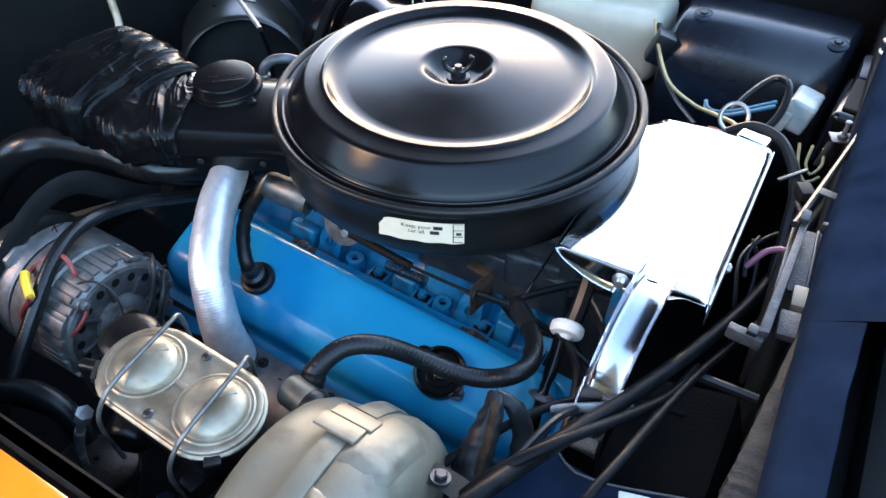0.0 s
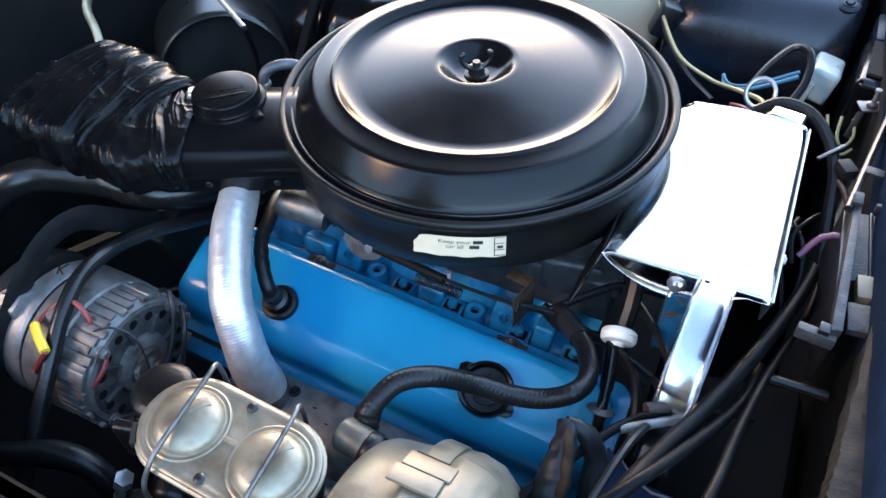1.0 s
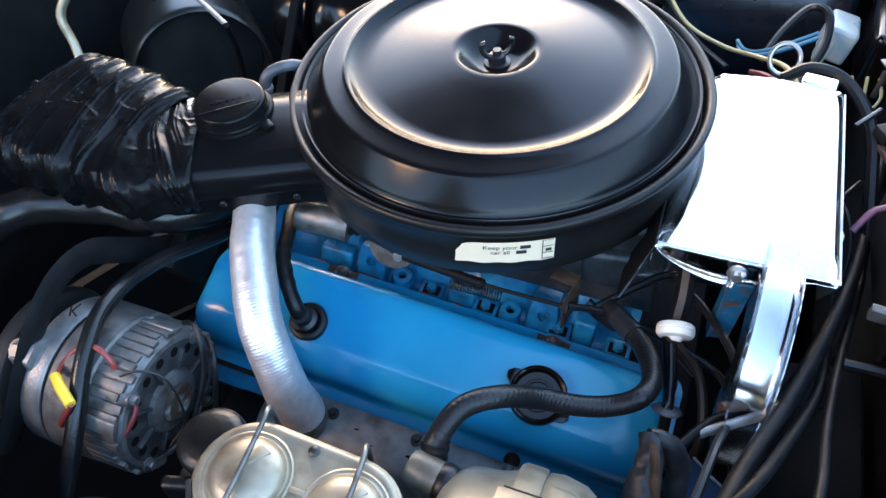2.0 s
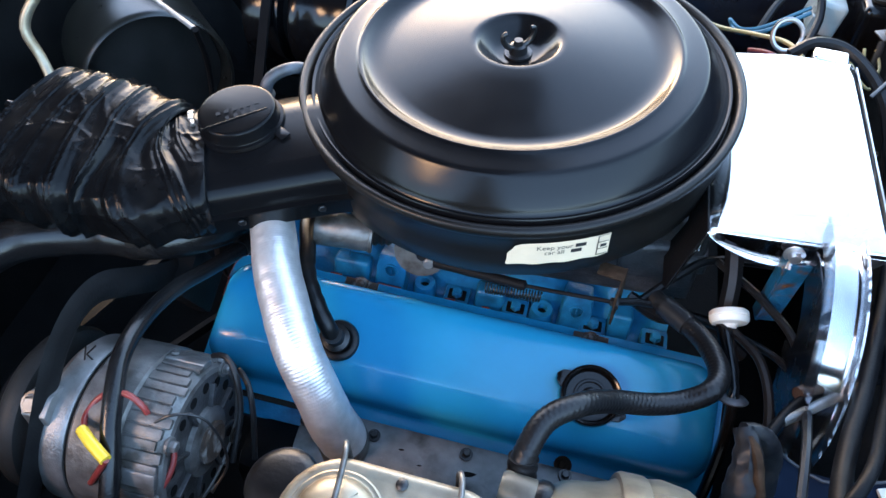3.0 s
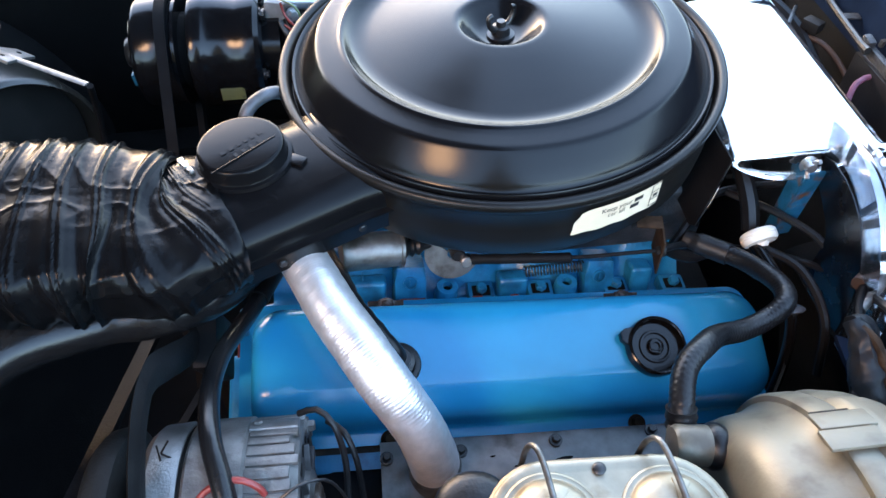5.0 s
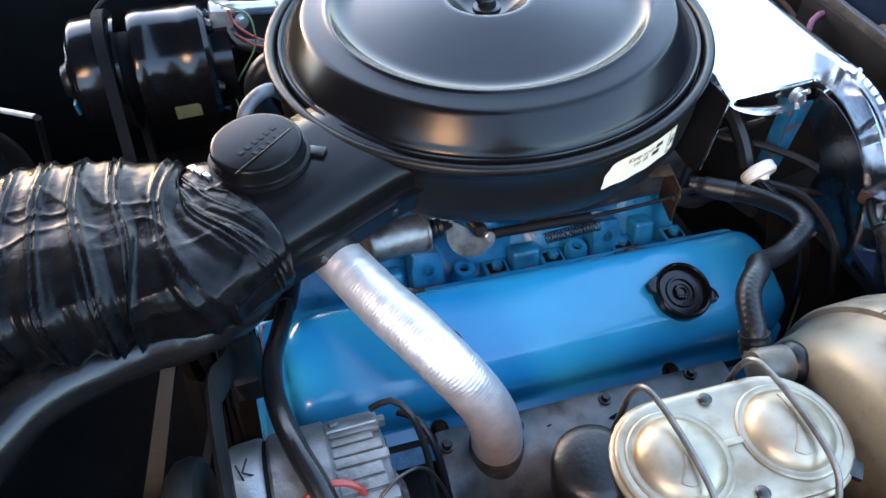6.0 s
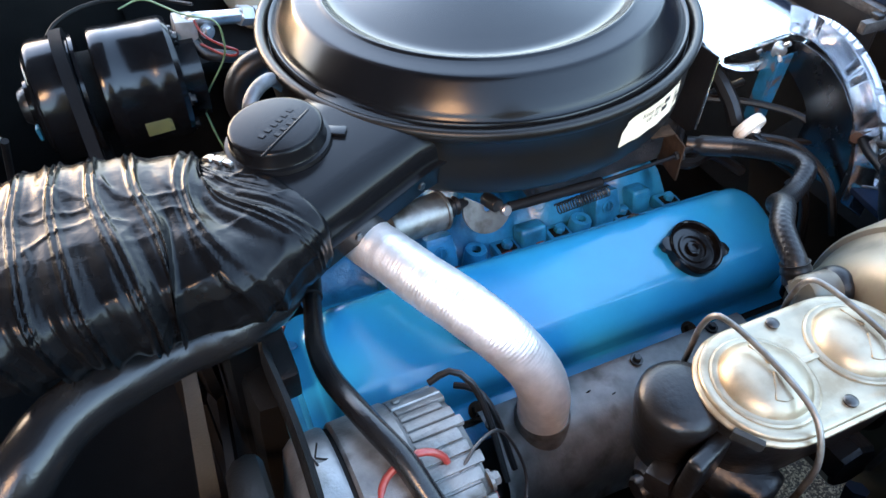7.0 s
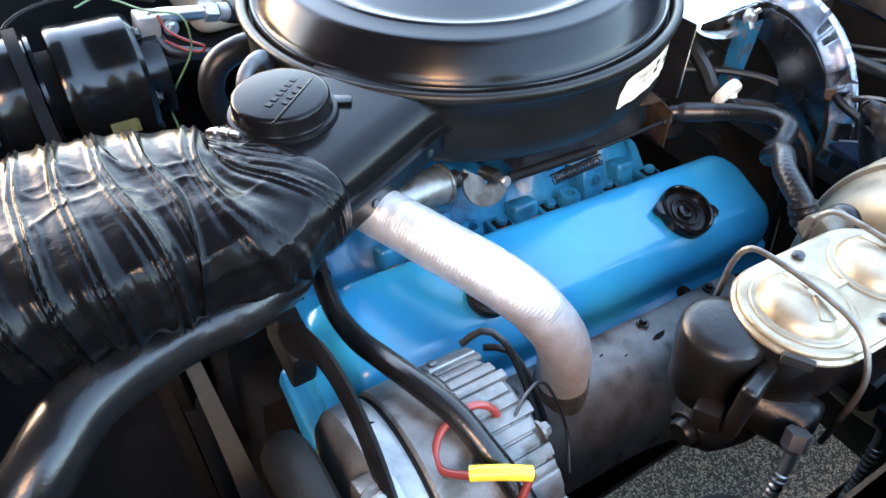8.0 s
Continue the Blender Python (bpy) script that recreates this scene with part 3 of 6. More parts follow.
# carburettor body; dark blocks in front stand in for shade under the air cleaner
carb = part("carburettor", box((0.16, 0.13, 0.075), pose(0, 0, 0.8075), 0.010, 3), DARK_CAST, engine, "dark cast carburettor body")
part("float_bowl", box((0.185, 0.060, 0.060), pose(0.100, -0.068, 0.806), 0.008, 3), DARK_CAST, carb)
part("throttle_body", box((0.180, 0.040, 0.056), pose(0.098, -0.088, 0.762), 0.005, 3), DARK_CAST, carb)
part("bowl_cover", box((0.120, 0.020, 0.030), pose(0.060, -0.100, 0.806), 0.005, 3), DARK_CAST, carb)
part("choke_housing", box((0.060, 0.034, 0.046), pose(0.145, -0.092, 0.782, 0, 0, 6), 0.006, 3), DARK_CAST, carb)
part("fuel_inlet", box((0.034, 0.060, 0.020), pose(0.178, -0.075, 0.780), 0.005, 3), DARK_CAST, carb)
# front of the engine: timing cover and water pump
lug = bmesh.new()
block(lug, (0.030, 0.075, 0.030), ENG @ pose(-0.262, -0.195, -0.062, 21, 0, 0), 0.006, 3)
block(lug, (0.012, 0.030, 0.070), ENG @ pose(-0.258, -0.150, -0.030, 8, 0, 0), 0.004, 3)
block(lug, (0.055, 0.012, 0.014), ENG @ pose(-0.240, -0.128, -0.020, 0, 0, 12), 0.004, 2)
part("front_casting", lug, BLUE_ROUGH, engine)
part("lug_hole", lathe([(0, 0), (0.006, 0), (0.007, 0.001), (0, 0.001)], ENG @ Vector((-0.2645, -0.150, -0.008)), (-1, -0.1, 0.1), 18, True), DARK, engine)
# near black like the block, shade included in the colour
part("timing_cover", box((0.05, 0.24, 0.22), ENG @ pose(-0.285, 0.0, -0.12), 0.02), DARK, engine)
bm = lathe([(0, 0), (0.07, 0), (0.075, 0.01), (0.062, 0.016), (0.075, 0.022), (0.07, 0.032), (0, 0.032)], (-0.33, 0.0, 0.60), (-1, 0, 0), 40, True)
part("water_pump_pulley", bm, BLACK, engine)


def cover_shell():
    """The pressed valve cover: a flange, steep walls with round corners, a top that folds down along its outer side."""
    bm = bmesh.new()
    m = ENG @ pose(-0.0135, -0.2065, -0.0155, 21, 0, 0)
    length, width, rings = 0.497, 0.138, []
    # inset, height, corner radius
    for d, h, r in ((0.0, -0.002, 0.018), (0.0, 0.0015, 0.018), (0.0095, 0.0025, 0.016), (0.0125, 0.0045, 0.018), (0.0135, 0.010, 0.020), (0.0150, 0.034, 0.024),
                    (0.0160, 0.042, 0.026), (0.0180, 0.0475, 0.028), (0.0215, 0.0512, 0.029), (0.0265, 0.0532, 0.028), (0.034, 0.0542, 0.023), (0.0476, 0.0547, 0.013), (0.0494, 0.0548, 0.012), (0.056, 0.055, 0.008)):
        ring = []
        for x, y in rounded(length - 2 * d, width - 2 * d, r, 8):
            fold = max(0.0, -0.0205 - y) * (h / 0.055) * 0.36 if h > 0.004 else 0.0
            end = max(0.0, abs(x) - 0.20) * (h / 0.055) * 0.05
            lean = 0.0055 * min(1.0, max(0.0, (-y - 0.030) / 0.020))
            ring.append(bm.verts.new(m @ Vector((x, y + lean, h - fold - end))))
        rings.append(ring)
    n = len(rings[0])
    for a, b in zip(rings, rings[1:]):
        for k in range(n):
            bm.faces.new((a[k], a[(k + 1) % n], b[(k + 1) % n], b[k]))
    bm.faces.new(rings[-1])
    return bm


cover = thing("valve_cover", "glossy blue pressed steel valve cover", "valve cover", eng(-0.01, -0.206, -0.02))
part("cover_shell", cover_shell(), BLUE, cover, angle=60)
gasket = box((0.492, 0.134, 0.004), ENG @ pose(-0.0135, -0.2065, -0.0205, 21, 0, 0), 0.001)
part("gasket", gasket, GREY, cover)
for x, y, z in ((-0.128, -0.150, 0.0105), (0.104, -0.152, 0.0100)):
    m = ENG @ pose(x, y, z, 21, 0, 0)
    bm = bmesh.new()
    block(bm, (0.034, 0.013, 0.0022), m, 0.0008)
    block(bm, (0.014, 0.018, 0.0022), m @ pose(0, -0.002, 0.0018, 12, 0, 0), 0.0008)
    clip = part("retainer_clip", bm, RUST, cover, "rusty steel retainer clip")
    bolt(clip, m @ Vector((0, 0.001, 0.003)), m.to_3x3() @ Vector((0, 0, 1)), 0.005, 0.005, RUST)
for x in (-0.130, 0.100):
    m = ENG @ pose(x, -0.262, -0.0365, 21, 0, 0)
    bm = box((0.030, 0.013, 0.0022), m, 0.0008)
    clip = part("retainer_clip", bm, RUSTED, cover, "dark rusty retainer clip")
    bolt(clip, m @ Vector((0, 0, 0.002)), m.to_3x3() @ Vector((0, 0, 1)), 0.0055, 0.006, RUSTED)

m = ENG @ pose(-0.0135, -0.2065, -0.0155, 21, 0, 0)
for pts in ([(-0.2455, 0.064, -0.001), (-0.2492, 0.050, -0.001), (-0.2492, 0.022, -0.001)], [(-0.100, 0.0693, -0.001), (-0.076, 0.0695, -0.001)], [(-0.030, 0.0693, -0.001), (-0.020, 0.0695, -0.001)], [(0.008, 0.0693, -0.001), (0.016, 0.0695, -0.001)], [(-0.150, 0.0693, -0.001), (-0.138, 0.0695, -0.001)]):
    part("sealant_bead", tube([m @ Vector(p) for p in pts], 0.0016, seg=8, step=0.003, wobble=lambda s, a: 0.0006 * noise.noise(Vector((s * 300, a, 0)))), SEALANT, cover, "smear of red gasket sealant")

TOP = (ENG @ pose(0, 0, 0, 21, 0, 0)).to_3x3() @ Vector((0, 0, 1))
# oil filler cap: cup with a raised rim, stepped middle and two ears
at = eng(0.1060, -0.2262, 0.0366)
cap = thing("oil_filler_cap", "black plastic oil filler cap with two ears", "oil cap", at)
m = axis(at, TOP) @ pose(0, 0, 0, 0, 0, -57)
bm = bmesh.new()
turned(bm, [(0, -0.012), (0.0235, -0.012), (0.0262, -0.004), (0.0270, 0.006), (0.0262, 0.0098), (0.0249, 0.0106), (0.0235, 0.0098), (0.0223, 0.0046), (0.0210, 0.0030), (0.0150, 0.0028), (0.0142, 0.0046), (0.0124, 0.0046),
            (0.0116, 0.0024), (0.0078, 0.0024), (0.0070, 0.0056), (0.0056, 0.0064), (0.0036, 0.0064), (0.0030, 0.0042), (0, 0.0042)], m, 56, True)
part("cap_body", bm, GLOSS, cap, angle=35)
for turn in (20, 200):
    k = m @ pose(0, 0, 0, 0, 0, turn)
    bm = slab([(0.0235, -0.0095), (0.0315, -0.0055), (0.0345, 0.0), (0.0315, 0.0055), (0.0235, 0.0095)], 0.0075, k @ pose(0, 0, 0.0012), 0.0012)
    part("ear", bm, GLOSS, cap)

# crankcase valve in its grommet and the hose that leaves it
at = eng(-0.122, -0.231, 0.0375)
pcv = thing("crankcase_valve", "crankcase valve in a black rubber grommet", "valve", at)
m = axis(at, TOP)
part("grommet", turned(bmesh.new(), [(0, -0.006), (0.0175, -0.006), (0.0190, 0.002), (0.0178, 0.0050), (0.0145, 0.0065), (0.0125, 0.006), (0.011, 0.004), (0, 0.004)], m, 36, True), RUBBER, pcv)
part("valve_body", turned(bmesh.new(), [(0, 0), (0.011, 0), (0.011, 0.012), (0.0125, 0.013), (0.0125, 0.016), (0.0085, 0.018), (0.0085, 0.03), (0, 0.03)], m, 24, True), BLACK, pcv)
wire("crankcase_hose", [at + TOP * 0.016, at + TOP * 0.034 + Vector((-0.004, 0.004, 0)), (-0.133, -0.224, 0.800), (-0.149, -0.200, 0.806), (-0.160, -0.170, 0.806), (-0.172, -0.140, 0.802), (-0.176, -0.10, 0.79), (-0.16, -0.05, 0.78)],
     lambda s: 0.0074 + 0.0004 * math.sin(s * 1500) * (0.03 < s < 0.09), RUBBER, "black rubber crankcase breather hose", "hose", seg=16, step=0.003)

# exhaust manifold under a pressed heat shield
shield = thing("exhaust_heat_shield", "stained grey pressed steel exhaust shield", "heat shield", eng(0, -0.31, -0.06))
section = ((-0.2750, -0.020), (-0.2762, -0.0120), (-0.281, -0.0105), (-0.300, -0.0115), (-0.312, -0.014), (-0.324, -0.021), (-0.336, -0.034), (-0.343, -0.052), (-0.346, -0.075), (-0.346, -0.11))
bm = bmesh.new()
rows, xs = [], [-0.140 + 0.278 * i / 40 for i in range(41)]
for x in xs:
    row = []
    for k, (y, z) in enumerate(section):
        swell = math.exp(-((x - 0.055) / 0.045) ** 2) if k > 3 else 0.0
        dip = 0.004 * math.exp(-((x - 0.045) / 0.030) ** 2) * (k == 4) * -1
        row.append(bm.verts.new(eng(x, y - 0.012 * swell * (k > 4), z + 0.005 * swell + dip)))
    rows.append(row)
for a, b in zip(rows, rows[1:]):
    for k in range(len(section) - 1):
        bm.faces.new((a[k], a[k + 1], b[k + 1], b[k]))
bmesh.ops.solidify(bm, geom=bm.faces[:], thickness=0.0015)
part("shield_plate", bm, SHIELD, shield, angle=60)
for x, y in ((-0.072, -0.290), (0.012, -0.286), (0.100, -0.283), (-0.135, -0.292)):
    bolt(shield, eng(x, y, -0.0095), UP, 0.0038, 0.005, BLACK, name="bolt")
for x, y, w in ((0.016, -0.303, 0.016), (-0.045, -0.296, 0.005), (-0.026, -0.306, 0.004)):
    bm = slab([(math.cos(a) * w / 2 * (1 + 0.2 * math.sin(3 * a)), math.sin(a) * w / 7) for a in [i * math.pi / 8 for i in range(16)]], 0.0006, ENG @ pose(x, y, -0.0112, 3, 0, 8))
    part("burnt_patch", bm, DARK, shield, "burnt dark paint patch")
part("exhaust_manifold", box((0.38, 0.07, 0.09), ENG @ pose(-0.01, -0.300, -0.095), 0.02), IRON, shield)
bm = lathe([(0.0205, -0.03), (0.0218, -0.03), (0.0224, 0.0), (0.0218, 0.0012), (0.0208, 0.0)], (-0.096, -0.303, 0.7130), (0.02, 0.03, 1), 36)
part("stove_collar", bm, BAIL, shield)

# aluminium hot-air tube from the shield to the snorkel
bm = tube([(-0.096, -0.303, 0.7085), (-0.0965, -0.3035, 0.722), (-0.099, -0.3050, 0.746), (-0.106, -0.3000, 0.772), (-0.122, -0.284, 0.801), (-0.140, -0.260, 0.817), (-0.163, -0.221, 0.829), (-0.179, -0.189, 0.834), (-0.187, -0.172, 0.838)],
          lambda s: 0.0198 + 0.0010 * math.exp(-(s / 0.05) ** 2), seg=40, step=0.0005, wobble=lambda s, a: (0.00006 + 0.00007 * math.exp(-(s / 0.05) ** 2) + 0.00003 * math.exp(-((s - 0.11) / 0.03) ** 2)) * math.sin(s * 2 * math.pi / 0.0026 + a) + 0.00026 * noise.noise(Vector((s * 160, math.cos(a), math.sin(a)))) + 0.0004 * math.sin(37 * s + 2 * a) + 0.0003 * math.sin(90 * s + a))
stove = thing("hot_air_tube", "ribbed silver aluminium hot-air tube", "tube", (-0.096, -0.303, 0.705))
part("foil_tube", bm, FOIL, stove)
# near-black disc paints the shadow at the tube's lower end
part("shadow_disc", lathe([(0, 0), (0.0202, 0), (0.0206, 0.004), (0, 0.004)], (-0.096, -0.303, 0.7065), (0, 0, 1), 28, True), DARK, stove)


# ---- air cleaner ----
air = thing("air_cleaner", "round satin black steel air cleaner", "air cleaner", (0, 0, 0.83))
bm = bmesh.new()
turned(bm, [(0.05, 0.818), (0.12, 0.822), (0.176, 0.829), (0.1890, 0.8345), (0.1935, 0.841), (0.1955, 0.858), (0.1960, 0.870), (0.1962, 0.888), (0.1985, 0.8905), (0.2005, 0.8935), (0.2012, 0.8965), (0.2003, 0.8995), (0.1980, 0.9010), (0.1945, 0.9005),
            (0.1918, 0.8975), (0.1900, 0.890), (0.150, 0.889)], None, 160)
part("base_pan", bm, PAN, air, angle=50)
bm = bmesh.new()
turned(bm, [(0.1895, 0.8915), (0.1892, 0.8985), (0.1880, 0.9002), (0.1862, 0.9000), (0.1846, 0.8985), (0.1832, 0.8995), (0.1820, 0.9022), (0.1800, 0.9052), (0.1740, 0.9122), (0.1668, 0.9207), (0.1652, 0.9224), (0.1640, 0.9235), (0.1624, 0.9242), (0.1604, 0.9245), (0.1585, 0.9246),
            (0.1520, 0.9252), (0.1455, 0.9258), (0.1440, 0.9262), (0.1428, 0.9270), (0.1415, 0.9273), (0.1402, 0.9269), (0.1380, 0.9252), (0.1350, 0.9228), (0.1315, 0.9209), (0.1280, 0.9199), (0.1240, 0.9193), (0.1200, 0.9192), (0.1160, 0.9196),
            (0.1000, 0.9218), (0.0800, 0.9246), (0.0600, 0.9274), (0.0440, 0.9296), (0.0400, 0.9299), (0.0372, 0.9290), (0.0340, 0.9262), (0.0280, 0.9205), (0.0220, 0.9165), (0.0170, 0.9150), (0, 0.9150)], None, 220)
part("lid", bm, SATIN, air, angle=60)
# wing nut on its stud
nut = lathe([(0, 0.9150), (0.0125, 0.9150), (0.0125, 0.9165), (0.0085, 0.9170), (0.0075, 0.9235), (0.0045, 0.9245), (0.0038, 0.9290), (0, 0.9290)], seg=24, closed=True)
nut = part("wing_nut", nut, BLACK, air, "dull steel wing nut")
for turn in (35, 215):
    k = pose(0, 0, 0.9215, 0, 0, turn)
    bm = tube([k @ Vector(p) for p in ((0.004, 0, 0), (0.010, 0, 0.003), (0.0145, 0, 0.009), (0.0150, 0, 0.0155), (0.0115, 0, 0.0165))], lambda s: 0.0030 - 0.05 * s * 0.8 if s < 0.02 else 0.0022, seg=10, step=0.002)
    part("wing", bm, BLACK, nut)

# paper label on the side of the pan
WALL = 0.1962


def wrap(bm, angle, z, lift):
    """Bends a flat mesh (x along, y up) round the wall of the pan."""
    for v in bm.verts:
        a = angle + v.co.x / WALL
        r = WALL + lift + v.co.z + (v.co.y + z - 0.870) * 0.02
        v.co = Vector((r * math.cos(a), r * math.sin(a), z + v.co.y))
    return bm


mid = radians(-70.5)
rim_low = lambda x: -0.0130 - 0.0006 * math.sin(260 * x)
left = [(-0.0415, -0.0125), (-0.0405, -0.007), (-0.0402, 0.000), (-0.0385, 0.003), (-0.0360, 0.006), (-0.0345, 0.0095), (-0.0300, 0.0115), (-0.0240, 0.0122)]
bm = bmesh.new()
top = [(x / 1000, 0.0122) for x in range(-24, 41, 4)]
lower = [(x / 1000, rim_low(x / 1000)) for x in range(40, -42, -4)]
bm.faces.new([bm.verts.new((x, y, 0)) for x, y in [*left[:-1], *top, *lower]])
bmesh.ops.triangulate(bm, faces=bm.faces[:])
bmesh.ops.subdivide_edges(bm, edges=bm.edges[:], cuts=3)
label = part("label", wrap(bm, mid, 0.8712, 0.0006), PAPER, air, "torn cream paper label with black print")
for word, x, y in (("Keep your", -0.004, 0.0060), ("car all", -0.004, 0.0000)):
    bm = lettering(word, 0.0066)
    for v in bm.verts:
        v.co.x, v.co.y = v.co.x + x, v.co.y + y
    part("print", wrap(bm, mid, 0.8712, 0.0010), INK, label)
for x, y, w, h in ((0.0162, 0.0060, 0.0085, 0.0042), (0.0130, 0.0000, 0.0085, 0.0042), (0.0345, 0.0115, 0.009, 0.0006), (0.0345, 0.004, 0.0085, 0.0008), (0.0300, 0.0, 0.0008, 0.023), (0.0345, -0.004, 0.0085, 0.0010), (0.0345, -0.011, 0.009, 0.0010), (0.0350, -0.0005, 0.005, 0.0036)):
    bm = bmesh.new()
    bmesh.ops.create_grid(bm, x_segments=4, y_segments=1, size=0.5, matrix=Matrix.Translation((x, y, 0)) @ Matrix.Diagonal((w, h, 1, 1)))
    part("print", wrap(bm, mid, 0.8712, 0.0010), INK, label)

# snorkel: a pressed box that leaves the pan forwards
ahead = Vector((-0.905, -0.425, 0)).normalized()
across = Vector((-ahead.y, ahead.x, 0)) * -1  # towards the far side
near0 = Vector((-0.118, -0.160, 0.0))
SN = Matrix(((ahead.x, across.x, 0, near0.x), (ahead.y, across.y, 0, near0.y), (0, 0, 1, 0), (0, 0, 0, 1)))


def snorkel_shell():
    """Upper half with a rounded near edge, seam flange, lower half."""
    bm = bmesh.new()
    prof = [(0.0, 0.8685), (-0.004, 0.8700), (-0.004, 0.8715), (0.001, 0.8725), (0.002, 0.884), (0.006, 0.892), (0.013, 0.8965), (0.025, 0.8985), (0.080, 0.9005), (0.105, 0.8990), (0.112, 0.893), (0.114, 0.880), (0.114, 0.850), (0.105, 0.842), (0.015, 0.842), (0.003, 0.848)]
    rows = []
    for x in (-0.06, 0.0, 0.004, 0.012, 0.05, 0.09, 0.135):
        grow = 0.0 if x > 0.01 else (0.012 - x) * 0.12
        rows.append([bm.verts.new(SN @ Vector((x, y - grow * (y < 0.01), z))) for y, z in prof])
    n = len(prof)
    for a, b in zip(rows, rows[1:]):
        for k in range(n):
            bm.faces.new((a[k], a[(k + 1) % n], b[(k + 1) % n], b[k]))
    bm.faces.new(rows[-1])
    return bm


snorkel = part("snorkel", snorkel_shell(), GLOSSY_PAN, air, "satin black snorkel")
for x in (0.087, 0.02):
    bolt(snorkel, SN @ Vector((x, -0.002, 0.8635)), SN.to_3x3() @ Vector((0, -1, 0)), 0.0035, 0.003, BLACK, False, "screw")
part("tube_socket", lathe([(0.0170, 0.012), (0.0170, -0.014), (0.0180, -0.014), (0.0180, 0.012)], (-0.194, -0.152, 0.836), (-0.35, 0.75, 0.4), 32), BLACK, snorkel)
# vacuum motor housing on top of the snorkel
at = Vector((-0.2215, -0.1200, 0.8990))
motor = part("vacuum_motor", lathe([(0, 0), (0.0375, 0), (0.0385, 0.0015), (0.0375, 0.004), (0.0348, 0.0046), (0.0340, 0.0060), (0.0336, 0.0138), (0.0331, 0.0158), (0.0320, 0.0168), (0.0300, 0.0172), (0, 0.0172)], at, (0.0, -0.02, 1), 56, True), GLOSSY_PAN, snorkel, "round black vacuum motor cap")
bm = bmesh.new()
block(bm, (0.058, 0.0012, 0.0014), Matrix.Translation(at + Vector((0.004, -0.014, 0.0172))) @ pose(0, 0, 0, 0, 0, 40), 0.0004)
part("cap_ridge", bm, GLOSSY_PAN, motor)
for x, y, w in (((-0.012, 0.010, 0.0055), (-0.004, 0.010, 0.004), (0.003, 0.010, 0.004), (0.010, 0.010, 0.004), (-0.017, 0.001, 0.005), (-0.010, 0.001, 0.004), (-0.004, 0.001, 0.004), (0.002, 0.001, 0.004), (0.009, 0.001, 0.005), (0.016, 0.001, 0.005))):
    bm = box((w * 0.75, 0.0042, 0.0008), Matrix.Translation(at + Vector((0, 0, 0.0172))) @ pose(0, 0, 0, 0, 0, 218) @ pose(x, y, 0.0002), 0.0)
    part("raised_letter_bar", bm, GLOSSY_PAN, motor)
part("vacuum_tab", box((0.016, 0.010, 0.002), Matrix.Translation(at + Vector((0.040, -0.008, 0.0025))) @ pose(0, 0, 0, 0, 0, -30), 0.0006), SATIN, snorkel)
elbow = thing("vent_elbow", "bent grey metal breather elbow", "pipe", (-0.205, -0.03, 0.87))
part("bend", tube([(-0.229, -0.056, 0.870), (-0.2285, -0.055, 0.888), (-0.222, -0.048, 0.8965), (-0.210, -0.037, 0.898), (-0.200, -0.027, 0.892), (-0.19, -0.015, 0.875)], 0.0058, seg=16, step=0.003), DULL, elbow)
part("bead", lathe([(0.0058, -0.003), (0.0072, -0.001), (0.0072, 0.001), (0.0058, 0.003)], (-0.2287, -0.0555, 0.880), (0, -0.1, 1), 20, True), STEEL, elbow)

# flexible intake duct clamped on the snorkel
def folds(s, a):
    """Sewn seams with two ridges and a groove fan out, the skin sags between them and is drawn into a few slanting creases."""
    u = Vector((math.cos(a), math.sin(a)))
    bend = noise.noise(Vector((s * 11, u.x * 0.8, u.y * 0.8)))
    tight = math.exp(-s / 0.055)
    fan = -0.55 * tight - 0.32
    base = math.log(1 + 16.0 * min(s, 0.07)) / 0.220 + max(0.0, s - 0.07) / 0.0235
    p = base + fan * math.cos(a) + 0.12 * math.sin(2 * a + 1.0) + 0.22 * bend
    seam = abs(p - round(p)) / 0.055
    bead = 0.0024 * math.exp(-((seam - 1.7) / 0.75) ** 2) - 0.0016 * math.exp(-(seam / 0.8) ** 2) - 0.0008 * math.exp(-((seam - 3.6) / 1.1) ** 2)
    depth = 0.8 + 0.7 * noise.noise(Vector((s * 14, u.x * 0.9, u.y * 0.9 + 4)))
    sag = -0.0050 * math.sin(math.pi * p) ** 2 * depth
    gather = (0.5 + 1.2 * tight) * 0.0028 * max(0.0, noise.noise(Vector((s * 12, u.x, u.y + 9))) + 0.25) * math.cos(2 * math.pi * (2.0 * p + 0.3))
    slant = s / 0.030 + 1.6 * a / math.pi
    pull = max(0.0, 1 - abs(math.sin(math.pi * slant)) * 3.0) ** 2 * 0.0030 * max(0.0, noise.noise(Vector((s * 13, u.x * 1.5, u.y * 1.5 + 2))) + 0.10)
    swell = noise.noise(Vector((s * 26, u.x * 1.5, u.y * 1.5 + 8))) * 0.0020
    crimp = max(0.0, 1 - 2.6 * abs(noise.noise(Vector((s * 42 + 2.0 * u.y, u.x * 2.4, u.y * 2.4 + 5))))) ** 2 * 0.0013
    hold = min(1.0, max(0.0, (s - 0.008) / 0.024))
    return ((sag + gather + bead) * hold + 2.0 * pull + swell + crimp + 0.0010) * min(1.0, s / 0.006)


